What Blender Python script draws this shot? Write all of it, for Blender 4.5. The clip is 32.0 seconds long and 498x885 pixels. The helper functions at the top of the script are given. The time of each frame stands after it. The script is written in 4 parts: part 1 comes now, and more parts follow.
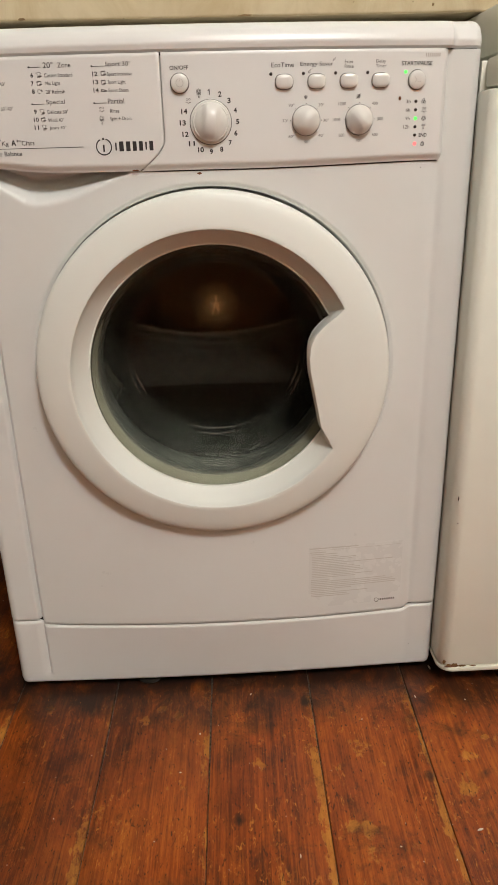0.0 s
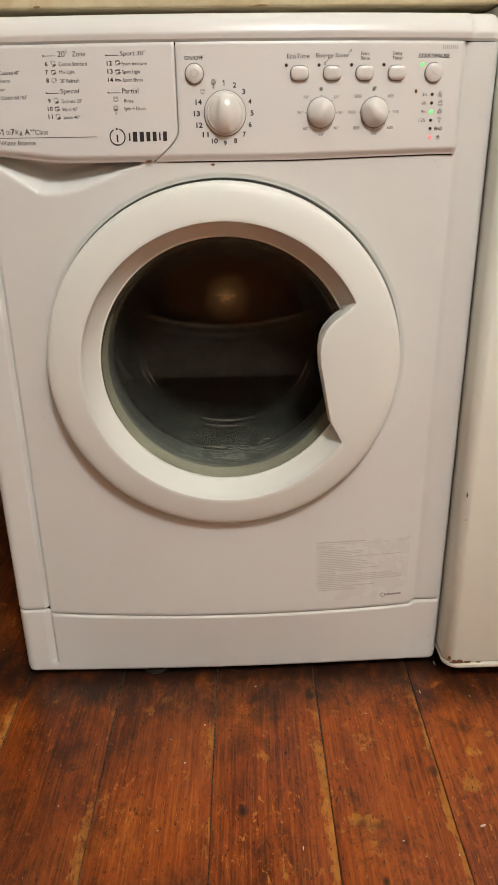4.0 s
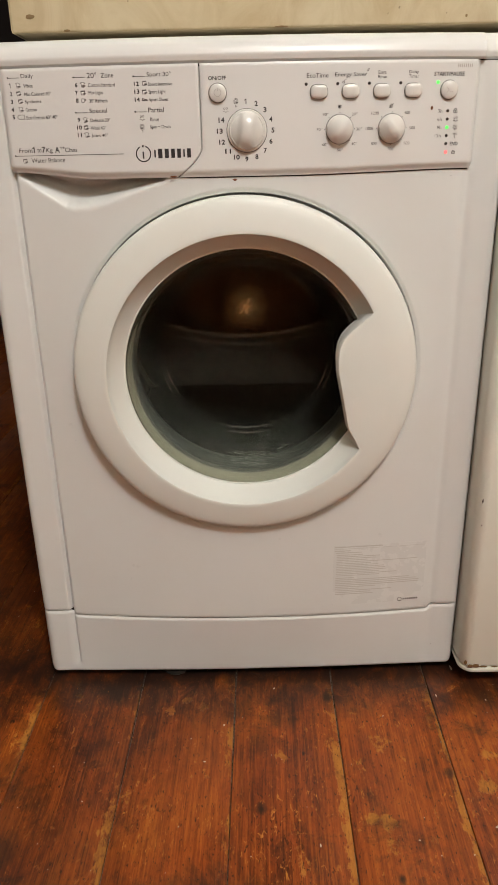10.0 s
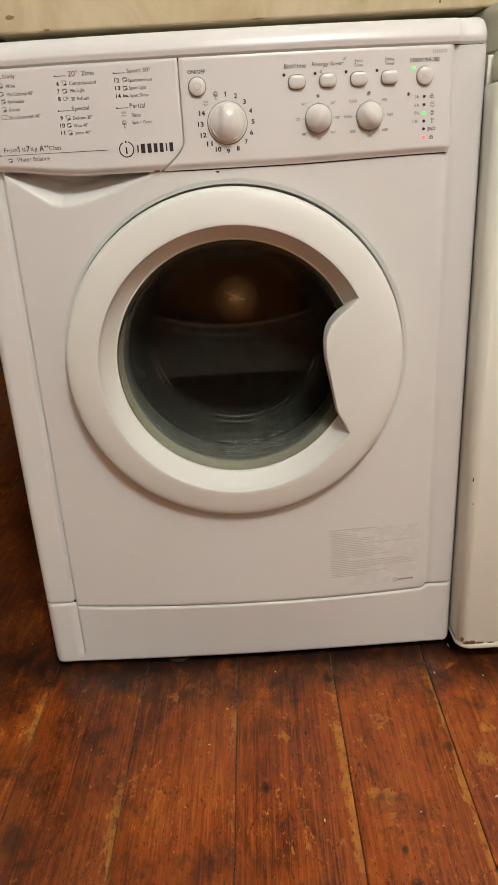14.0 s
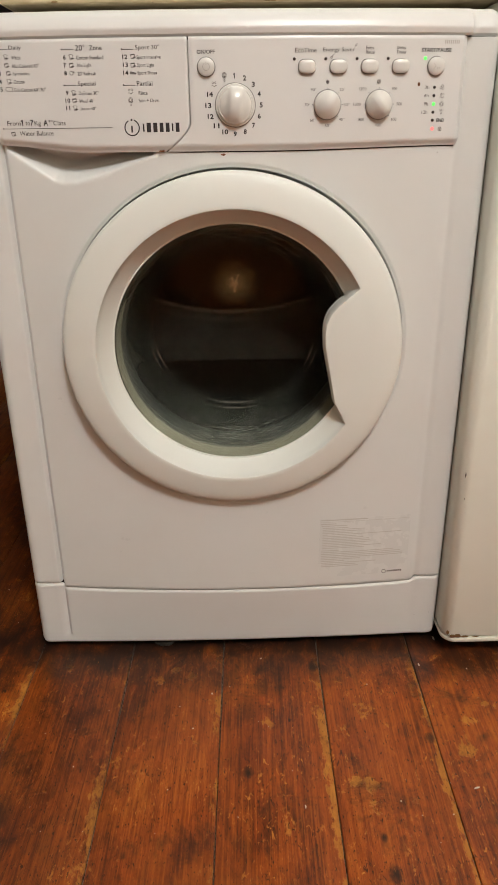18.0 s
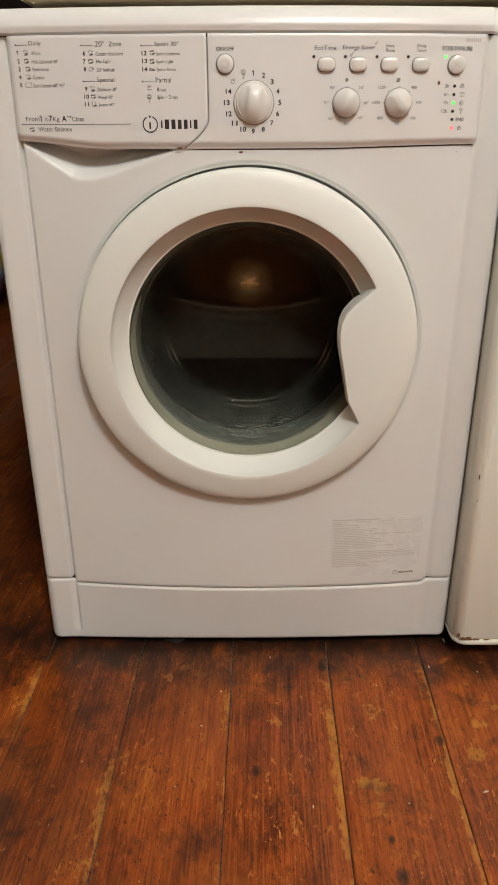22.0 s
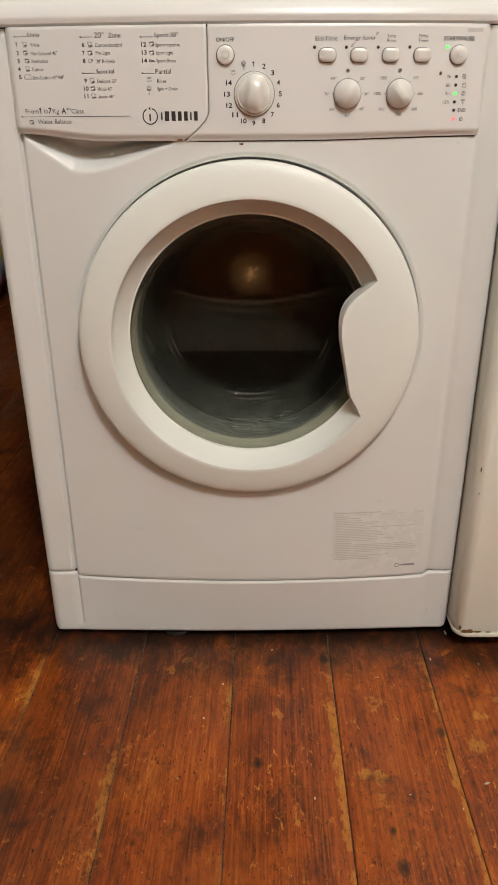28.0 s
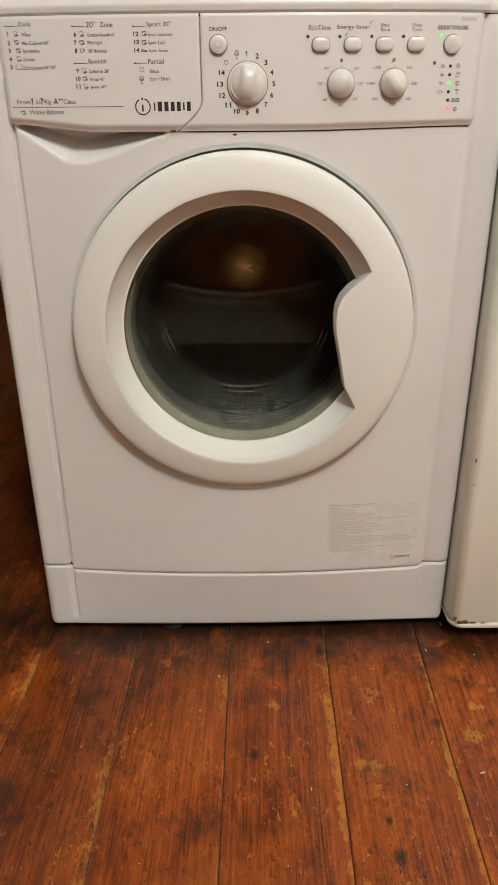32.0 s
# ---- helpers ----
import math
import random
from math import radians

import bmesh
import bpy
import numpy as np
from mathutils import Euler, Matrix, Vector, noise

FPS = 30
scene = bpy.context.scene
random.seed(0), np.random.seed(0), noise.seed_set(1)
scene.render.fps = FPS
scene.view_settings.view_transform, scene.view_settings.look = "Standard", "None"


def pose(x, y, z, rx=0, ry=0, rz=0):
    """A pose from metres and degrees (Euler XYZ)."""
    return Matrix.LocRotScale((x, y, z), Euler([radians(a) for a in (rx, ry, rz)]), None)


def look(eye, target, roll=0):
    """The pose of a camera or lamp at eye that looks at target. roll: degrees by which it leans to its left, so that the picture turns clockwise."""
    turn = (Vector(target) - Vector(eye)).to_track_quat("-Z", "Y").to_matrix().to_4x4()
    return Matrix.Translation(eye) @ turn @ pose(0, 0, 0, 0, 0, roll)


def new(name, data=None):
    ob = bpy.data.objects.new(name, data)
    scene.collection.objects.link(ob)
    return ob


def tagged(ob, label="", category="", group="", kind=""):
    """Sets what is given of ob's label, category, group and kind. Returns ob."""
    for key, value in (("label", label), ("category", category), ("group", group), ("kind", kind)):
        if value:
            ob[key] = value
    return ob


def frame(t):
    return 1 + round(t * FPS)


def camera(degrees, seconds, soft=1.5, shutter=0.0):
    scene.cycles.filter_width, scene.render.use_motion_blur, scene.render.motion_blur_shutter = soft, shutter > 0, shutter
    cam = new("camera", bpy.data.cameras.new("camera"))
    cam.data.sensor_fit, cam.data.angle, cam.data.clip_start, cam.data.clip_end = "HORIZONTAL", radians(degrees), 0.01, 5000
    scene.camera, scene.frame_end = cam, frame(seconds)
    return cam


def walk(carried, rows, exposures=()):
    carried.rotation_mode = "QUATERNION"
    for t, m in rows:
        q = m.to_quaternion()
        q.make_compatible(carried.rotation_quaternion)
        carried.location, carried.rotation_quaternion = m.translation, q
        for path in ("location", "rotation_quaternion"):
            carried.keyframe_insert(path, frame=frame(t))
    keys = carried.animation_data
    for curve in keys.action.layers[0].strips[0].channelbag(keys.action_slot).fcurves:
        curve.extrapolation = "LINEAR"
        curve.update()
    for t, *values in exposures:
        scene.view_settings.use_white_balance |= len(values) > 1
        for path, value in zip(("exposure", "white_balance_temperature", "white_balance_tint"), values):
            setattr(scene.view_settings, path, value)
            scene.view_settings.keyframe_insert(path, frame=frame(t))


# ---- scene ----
cam = camera(38.7, 32.0)


PATH = [
    (0, (0.013, -0.83, 0.705), (0.073, 1.025, -0.041), -1.5),
    (0.5, (0.012, -0.83, 0.705), (0.066, 1.024, -0.043), -1.5),
    (1, (0.013, -0.831, 0.705), (0.056, 1.023, -0.044), -1.4),
    (1.5, (0.01, -0.83, 0.706), (0.054, 1.022, -0.047), -1.2),
    (2, (0.011, -0.83, 0.705), (0.054, 1.022, -0.049), -1.1),
    (2.5, (0.011, -0.83, 0.705), (0.056, 1.021, -0.05), -1.1),
    (3, (0.011, -0.829, 0.706), (0.055, 1.02, -0.054), -1.0),
    (3.5, (0.011, -0.829, 0.706), (0.053, 1.019, -0.058), -0.9),
    (5.5, (0.008, -0.829, 0.705), (0.034, 1.016, -0.068), -0.7),
    (6, (0.009, -0.828, 0.704), (0.022, 1.015, -0.072), -0.8),
    (6.5, (0.009, -0.83, 0.703), (0.017, 1.015, -0.071), -0.8),
    (7, (0.01, -0.832, 0.704), (0.019, 1.015, -0.062), -0.7),
    (7.5, (0.009, -0.833, 0.706), (0.027, 1.016, -0.056), -0.6),
    (8, (0.01, -0.835, 0.706), (0.032, 1.016, -0.051), -0.7),
    (8.5, (0.01, -0.839, 0.707), (0.031, 1.018, -0.037), -1.2),
    (9, (0.011, -0.842, 0.706), (0.023, 1.02, -0.025), -1.9),
    (9.5, (0.005, -0.847, 0.708), (-0.003, 1.014, -0.026), -1.7),
    (10, (0.007, -0.852, 0.711), (-0.001, 1.005, -0.03), -1.2),
    (10.5, (0.007, -0.862, 0.713), (-0.011, 0.993, -0.034), -1.0),
    (11, (0.007, -0.865, 0.715), (-0.016, 0.986, -0.043), -1.0),
    (11.5, (0.008, -0.867, 0.713), (-0.001, 0.983, -0.046), -0.9),
    (12, (0.009, -0.866, 0.714), (0.007, 0.98, -0.054), -1.2),
    (12.5, (0.01, -0.867, 0.712), (0.007, 0.979, -0.056), -1.8),
    (13, (0.01, -0.869, 0.711), (-0.005, 0.98, -0.052), -3.0),
    (13.5, (0.012, -0.868, 0.711), (-0.011, 0.982, -0.049), -3.4),
    (14, (0.014, -0.869, 0.71), (0.01, 0.982, -0.049), -3.2),
    (14.5, (0.014, -0.868, 0.71), (0.035, 0.98, -0.054), -2.7),
    (16.5, (0.011, -0.868, 0.71), (0.03, 0.974, -0.067), -2.2),
    (17, (0.011, -0.868, 0.71), (0.023, 0.974, -0.069), -2.0),
    (17.5, (0.009, -0.869, 0.71), (0.031, 0.973, -0.07), -1.3),
    (18, (0.007, -0.867, 0.709), (0.032, 0.969, -0.084), -0.7),
    (18.5, (0.008, -0.866, 0.709), (0.017, 0.968, -0.089), -0.6),
    (19, (0.007, -0.865, 0.709), (0.007, 0.971, -0.085), -0.6),
    (19.5, (0.007, -0.864, 0.71), (0.002, 0.971, -0.084), -0.4),
    (20, (0.006, -0.865, 0.709), (0.0, 0.971, -0.083), -0.3),
    (20.5, (0.006, -0.865, 0.708), (-0.001, 0.971, -0.085), -0.2),
    (21, (0.004, -0.865, 0.708), (0.0, 0.97, -0.087), -0.1),
    (21.5, (0.005, -0.865, 0.71), (-0.001, 0.969, -0.089), -0.2),
    (22, (0.005, -0.866, 0.708), (-0.002, 0.969, -0.088), -0.2),
    (22.5, (0.005, -0.865, 0.709), (-0.005, 0.968, -0.092), -0.3),
    (23, (0.005, -0.865, 0.709), (-0.006, 0.966, -0.096), -0.3),
    (23.5, (0.004, -0.865, 0.708), (-0.004, 0.966, -0.097), -0.2),
    (24, (0.004, -0.865, 0.708), (-0.002, 0.964, -0.101), -0.2),
    (24.5, (0.005, -0.865, 0.707), (0.001, 0.963, -0.106), -0.1),
    (25, (0.004, -0.864, 0.709), (0.004, 0.96, -0.112), -0.2),
    (25.5, (0.006, -0.864, 0.708), (0.002, 0.96, -0.113), -0.3),
    (27.5, (0.005, -0.866, 0.708), (-0.006, 0.961, -0.105), -0.4),
    (28, (0.006, -0.865, 0.709), (-0.007, 0.961, -0.107), -0.4),
    (28.5, (0.005, -0.865, 0.708), (-0.001, 0.96, -0.109), -0.4),
    (29, (0.006, -0.865, 0.707), (0.005, 0.96, -0.11), -0.3),
    (29.5, (0.006, -0.866, 0.708), (0.01, 0.959, -0.112), -0.2),
    (30, (0.006, -0.866, 0.708), (0.014, 0.958, -0.114), -0.2),
    (30.5, (0.005, -0.865, 0.708), (0.017, 0.957, -0.115), -0.2),
    (31, (0.006, -0.865, 0.707), (0.012, 0.957, -0.117), -0.3),
    (31.5, (0.006, -0.864, 0.707), (0.007, 0.956, -0.122), -0.5),
    (32, (0.006, -0.865, 0.706), (0.007, 0.954, -0.124), -0.5),
]
walk(cam, [(t, look(eye, target, roll)) for t, eye, target, roll in PATH])


# ---- world and light ----
world = bpy.data.worlds.new("world")
scene.world = world
world.use_nodes = True
world.node_tree.nodes["Background"].inputs[0].default_value = (0.9, 0.75, 0.6, 1)
world.node_tree.nodes["Background"].inputs[1].default_value = 0.0

bulb = bpy.data.lights.new("ceiling_bulb", "POINT")
bulb.energy, bulb.color, bulb.shadow_soft_size = 134.0, (1.0, 0.972, 0.958), 0.22
new("ceiling_bulb", bulb).location = (0.50, -1.76, 2.54)


# ---- materials ----
def rgba(c):
    return (*c, 1)


class Nodes:
    """A small builder for node materials."""

    def __init__(self, name):
        self.m = bpy.data.materials.new(name)
        self.m.use_nodes = True
        self.t = self.m.node_tree
        self.b = self.t.nodes["Principled BSDF"]
        self.coord = self.t.nodes.new("ShaderNodeTexCoord").outputs["Object"]
        self.world = self.t.nodes.new("ShaderNodeNewGeometry").outputs["Position"]

    def link(self, a, b):
        self.t.links.new(a, b)

    def put(self, key, v):
        sock = self.b.inputs[key]
        if isinstance(v, bpy.types.NodeSocket):
            self.link(v, sock)
        else:
            sock.default_value = rgba(v) if isinstance(v, tuple) and len(v) == 3 else v

    def scaled(self, vec, s, off=(0, 0, 0)):
        n = self.t.nodes.new("ShaderNodeMapping")
        self.link(vec, n.inputs[0])
        n.inputs["Scale"].default_value = s
        n.inputs["Location"].default_value = off
        return n.outputs[0]

    def noise(self, vec, scale, detail=4, rough=0.6, dist=0.0):
        n = self.t.nodes.new("ShaderNodeTexNoise")
        self.link(vec, n.inputs["Vector"])
        for k, v in (("Scale", scale), ("Detail", detail), ("Roughness", rough), ("Distortion", dist)):
            n.inputs[k].default_value = v
        return n.outputs["Fac"]

    def ramp(self, fac, *stops):
        n = self.t.nodes.new("ShaderNodeValToRGB")
        self.link(fac, n.inputs[0])
        e = n.color_ramp.elements
        while len(e) < len(stops):
            e.new(0.5)
        for el, (p, c) in zip(e, stops):
            el.position = p
            el.color = rgba(c) if isinstance(c, tuple) else (c, c, c, 1)
        return n.outputs[0]

    def mix(self, fac, a, b, mode="MIX"):
        n = self.t.nodes.new("ShaderNodeMix")
        n.data_type, n.blend_type = "RGBA", mode
        for sock, v in ((n.inputs[0], fac), (n.inputs[6], a), (n.inputs[7], b)):
            if isinstance(v, bpy.types.NodeSocket):
                self.link(v, sock)
            else:
                sock.default_value = rgba(v) if isinstance(v, tuple) else v
        return n.outputs[2]

    def math(self, op, a, b=0.0, clamp=False):
        n = self.t.nodes.new("ShaderNodeMath")
        n.operation, n.use_clamp = op, clamp
        for sock, v in zip(n.inputs, (a, b)):
            if isinstance(v, bpy.types.NodeSocket):
                self.link(v, sock)
            else:
                sock.default_value = v
        return n.outputs[0]

    def bump(self, h, strength, dist=0.001):
        n = self.t.nodes.new("ShaderNodeBump")
        n.inputs["Strength"].default_value = strength
        n.inputs["Distance"].default_value = dist
        self.link(h, n.inputs["Height"])
        self.link(n.outputs[0], self.b.inputs["Normal"])


def coated(name, colour, dirt, rough=0.3, grain=0.03, spots=0.0, bump_scale=900):
    """Painted metal or moulded plastic with faint soiling."""
    k = Nodes(name)
    big = k.ramp(k.noise(k.coord, 7, 5, 0.65), (0.42, 0.0), (0.75, 1.0))
    col = k.mix(k.math("MULTIPLY", big, grain * 8), colour, dirt)
    if spots:
        dots = k.ramp(k.noise(k.coord, 160, 1, 0.3), (0.76, 0.0), (0.79, 1.0))
        col = k.mix(k.math("MULTIPLY", dots, spots), col, (0.10, 0.06, 0.035))
    k.put("Base Color", col)
    k.put("Roughness", k.math("ADD", k.math("MULTIPLY", k.noise(k.coord, 30, 4), 0.12), rough - 0.06))
    k.bump(k.noise(k.coord, bump_scale, 2), 0.03, 0.0004)
    return k.m


def plain(name, colour, rough=0.5, metal=0.0):
    k = Nodes(name)
    v = k.noise(k.coord, 60, 3)
    k.put("Base Color", k.mix(k.math("MULTIPLY", v, 0.25), colour, tuple(c * 0.75 for c in colour)))
    k.put("Roughness", k.math("ADD", k.math("MULTIPLY", v, 0.1), rough - 0.05))
    k.put("Metallic", metal)
    return k.m


def glowing(name, colour, power):
    k = Nodes(name)
    k.put("Base Color", colour)
    k.put("Emission Color", colour)
    k.put("Emission Strength", power)
    return k.m


ENAMEL = coated("white_enamel", (0.694, 0.712, 0.692), (0.63, 0.62, 0.56), 0.30)
PLASTIC = coated("white_plastic", (0.704, 0.715, 0.698), (0.65, 0.63, 0.57), 0.33)
DOOR_WHITE = coated("door_plastic", (0.735, 0.762, 0.712), (0.68, 0.675, 0.61), 0.42)
KNOB_WHITE = coated("knob_plastic", (0.685, 0.685, 0.65), (0.62, 0.58, 0.51), 0.22)
CREAM = coated("cream_enamel", (0.80, 0.825, 0.735), (0.71, 0.70, 0.60), 0.38, 0.04)
CREAM_TRIM = coated("cream_trim", (0.74, 0.735, 0.63), (0.60, 0.56, 0.44), 0.35, 0.05)
INK = plain("dark_print", (0.024, 0.020, 0.020), 0.6)
GREY_INK = plain("grey_print", (0.11, 0.10, 0.095), 0.6)
FAINT_INK = plain("faint_grey_print", (0.46, 0.44, 0.41), 0.6)
STICKER_INK = plain("sticker_print", (0.55, 0.545, 0.51), 0.6)
LED_OFF = plain("dark_lens", (0.03, 0.022, 0.02), 0.3)
LED_GREEN = glowing("green_light", (0.10, 0.95, 0.12), 1.1)
LED_RED = glowing("red_light", (1.0, 0.16, 0.16), 1.1)
CHIP = plain("dark_chip", (0.05, 0.035, 0.025), 0.7)
OCHRE = plain("ochre_rust", (0.19, 0.105, 0.035), 0.85)
RUST = plain("rust", (0.16, 0.06, 0.02), 0.8)
RUBBER = plain("grey_rubber", (0.032, 0.036, 0.034), 0.38)
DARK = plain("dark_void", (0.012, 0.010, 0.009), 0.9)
FILM_DROP = plain("soap_fleck", (0.24, 0.25, 0.22), 0.4)
DARK_GLOSS = plain("dark_gloss", (0.010, 0.011, 0.010), 0.07)
GLINT_BEAD = plain("glint_bead", (0.55, 0.56, 0.53), 0.22, 0.9)
GREEN_RIM = coated("pale_green_rim", (0.205, 0.19, 0.142), (0.13, 0.12, 0.09), 0.35)


def glass_material():
    k = Nodes("door_glass")
    k.put("Base Color", (0.90, 0.93, 0.86))
    k.put("Transmission Weight", 1.0)
    k.put("IOR", 1.16)
    smear = k.noise(k.scaled(k.coord, (1, 1, 0.35)), 45, 5, 0.7)
    k.put("Roughness", k.math("MULTIPLY", k.ramp(smear, (0.5, 0.0), (0.75, 1.0)), 0.06))
    # haze painted on the bowl, thicker towards the rim, with a pale band and two arcs across the flat bottom; soap scum
    # patchy low on the wall
    sep = k.t.nodes.new("ShaderNodeSeparateXYZ")
    k.link(k.coord, sep.inputs[0])
    px, py, pz = sep.outputs

    def step(v, lo, hi):
        return k.math("DIVIDE", k.math("SUBTRACT", v, lo), hi - lo, True)

    def line(v, at, half):
        off = k.math("DIVIDE", k.math("ABSOLUTE", k.math("SUBTRACT", v, at)), half)
        return k.math("SUBTRACT", 1.0, off, True)

    streak = k.noise(k.scaled(k.coord, (1.0, 0.6, 1.0)), 75, 7, 0.75, 0.6)
    patch = k.noise(k.scaled(k.coord, (1.0, 1.0, 1.0), (3, 1, 2)), 26, 5, 0.68, 0.5)
    low = step(pz, 0.435, 0.365)
    on_wall = step(py, 0.1085, 0.1040)
    rim_haze = k.math("ADD", k.math("MULTIPLY", k.math("MULTIPLY", step(py, 0.020, 0.006), step(py, -0.004, 0.002)), 0.085), k.math("ADD", k.math("MULTIPLY", step(py, 0.075, 0.010), 0.024), 0.022))
    centre = step(k.math("ABSOLUTE", k.math("SUBTRACT", px, DOOR_X)), 0.085, 0.030)
    ring = k.math("MULTIPLY", step(py, 0.012, 0.026), step(py, 0.075, 0.050))
    flakes = k.math("MULTIPLY", k.ramp(streak, (0.53, 0.0), (0.57, 1.0)), k.math("MULTIPLY", ring, centre))
    veil = k.math("MULTIPLY", k.ramp(patch, (0.44, 0.0), (0.52, 1.0)), k.math("MULTIPLY", centre, 0.030))
    scum = k.math("MULTIPLY", k.math("ADD", k.math("MULTIPLY", flakes, 0.12), veil), low)
    wall_film = k.math("MULTIPLY", k.math("ADD", rim_haze, scum), on_wall)
    dx = k.math("SUBTRACT", px, DOOR_X)
    dz = k.math("SUBTRACT", pz, 0.8206)
    far = k.math("POWER", k.math("ADD", k.math("MULTIPLY", dx, dx), k.math("MULTIPLY", dz, dz)), 0.5)
    cloudy = k.ramp(k.noise(k.coord, 40, 4, 0.6), (0.30, 0.75), (0.70, 1.0))
    haze_band = k.math("ADD", k.math("MULTIPLY", k.math("MULTIPLY", step(far, 0.3325, 0.3345), step(pz, 0.4150, 0.4180)), 0.042), 0.004)
    haze_band = k.math("ADD", haze_band, k.math("ADD", k.math("MULTIPLY", line(far, 0.3345, 0.0040), 0.17), k.math("MULTIPLY", line(far, 0.3462, 0.0030), 0.085)))
    flat_haze = k.math("MULTIPLY", k.math("MULTIPLY", haze_band, cloudy), k.math("MULTIPLY", step(py, 0.1050, 0.1085), step(py, 0.1118, 0.1112)))
    film = k.t.nodes.new("ShaderNodeBsdfDiffuse")
    film.inputs[0].default_value = (0.54, 0.55, 0.44, 1)
    both = k.t.nodes.new("ShaderNodeMixShader")
    k.link(k.math("ADD", wall_film, flat_haze), both.inputs[0])
    k.link(k.b.outputs[0], both.inputs[1])
    k.link(film.outputs[0], both.inputs[2])
    k.link(both.outputs[0], k.t.nodes["Material Output"].inputs[0])
    return k.m




def steel_material():
    k = Nodes("drum_steel")
    v = k.noise(k.coord, 55, 4)
    axis = k.t.nodes.new("ShaderNodeSeparateXYZ")
    k.link(k.coord, axis.inputs[0])
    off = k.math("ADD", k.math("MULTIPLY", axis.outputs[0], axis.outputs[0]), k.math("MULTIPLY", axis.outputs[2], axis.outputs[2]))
    # a glow round the hub is painted into the steel's colour, dull grey outside
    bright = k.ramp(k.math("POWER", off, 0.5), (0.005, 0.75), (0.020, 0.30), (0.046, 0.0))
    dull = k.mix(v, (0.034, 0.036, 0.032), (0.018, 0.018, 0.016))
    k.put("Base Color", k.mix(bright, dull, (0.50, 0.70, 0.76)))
    k.put("Metallic", 1.0)
    k.put("Roughness", k.math("ADD", k.math("MULTIPLY", k.noise(k.coord, 14, 4), 0.07), 0.02))
    k.bump(k.noise(k.coord, 26, 3), 0.05, 0.002)
    return k.m


STEEL = steel_material()
# darker copy of the steel, with the drum's inner shade in its colour
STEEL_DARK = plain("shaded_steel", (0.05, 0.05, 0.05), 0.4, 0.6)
HUB = plain("bright_hub", (0.62, 0.75, 0.70), 0.10, 1.0)


def marble_material():
    k = Nodes("marble_laminate")
    warp = k.scaled(k.coord, (1.0, 1.0, 0.55), (0, 0, 0))
    vein = k.noise(warp, 16, 6, 0.62, 1.6)
    soft = k.noise(warp, 5, 4, 0.6, 0.8)
    col = k.mix(k.ramp(vein, (0.35, 0.0), (0.72, 1.0)), (0.58, 0.49, 0.32), (0.40, 0.29, 0.15))
    col = k.mix(k.math("MULTIPLY", soft, 0.5), col, (0.66, 0.58, 0.42))
    dots = k.ramp(k.noise(k.coord, 75, 1), (0.77, 0.0), (0.80, 1.0))
    col = k.mix(k.math("MULTIPLY", dots, 0.8), col, (0.10, 0.06, 0.03))
    k.put("Base Color", col)
    k.put("Roughness", 0.35)
    return k.m


MARBLE = marble_material()


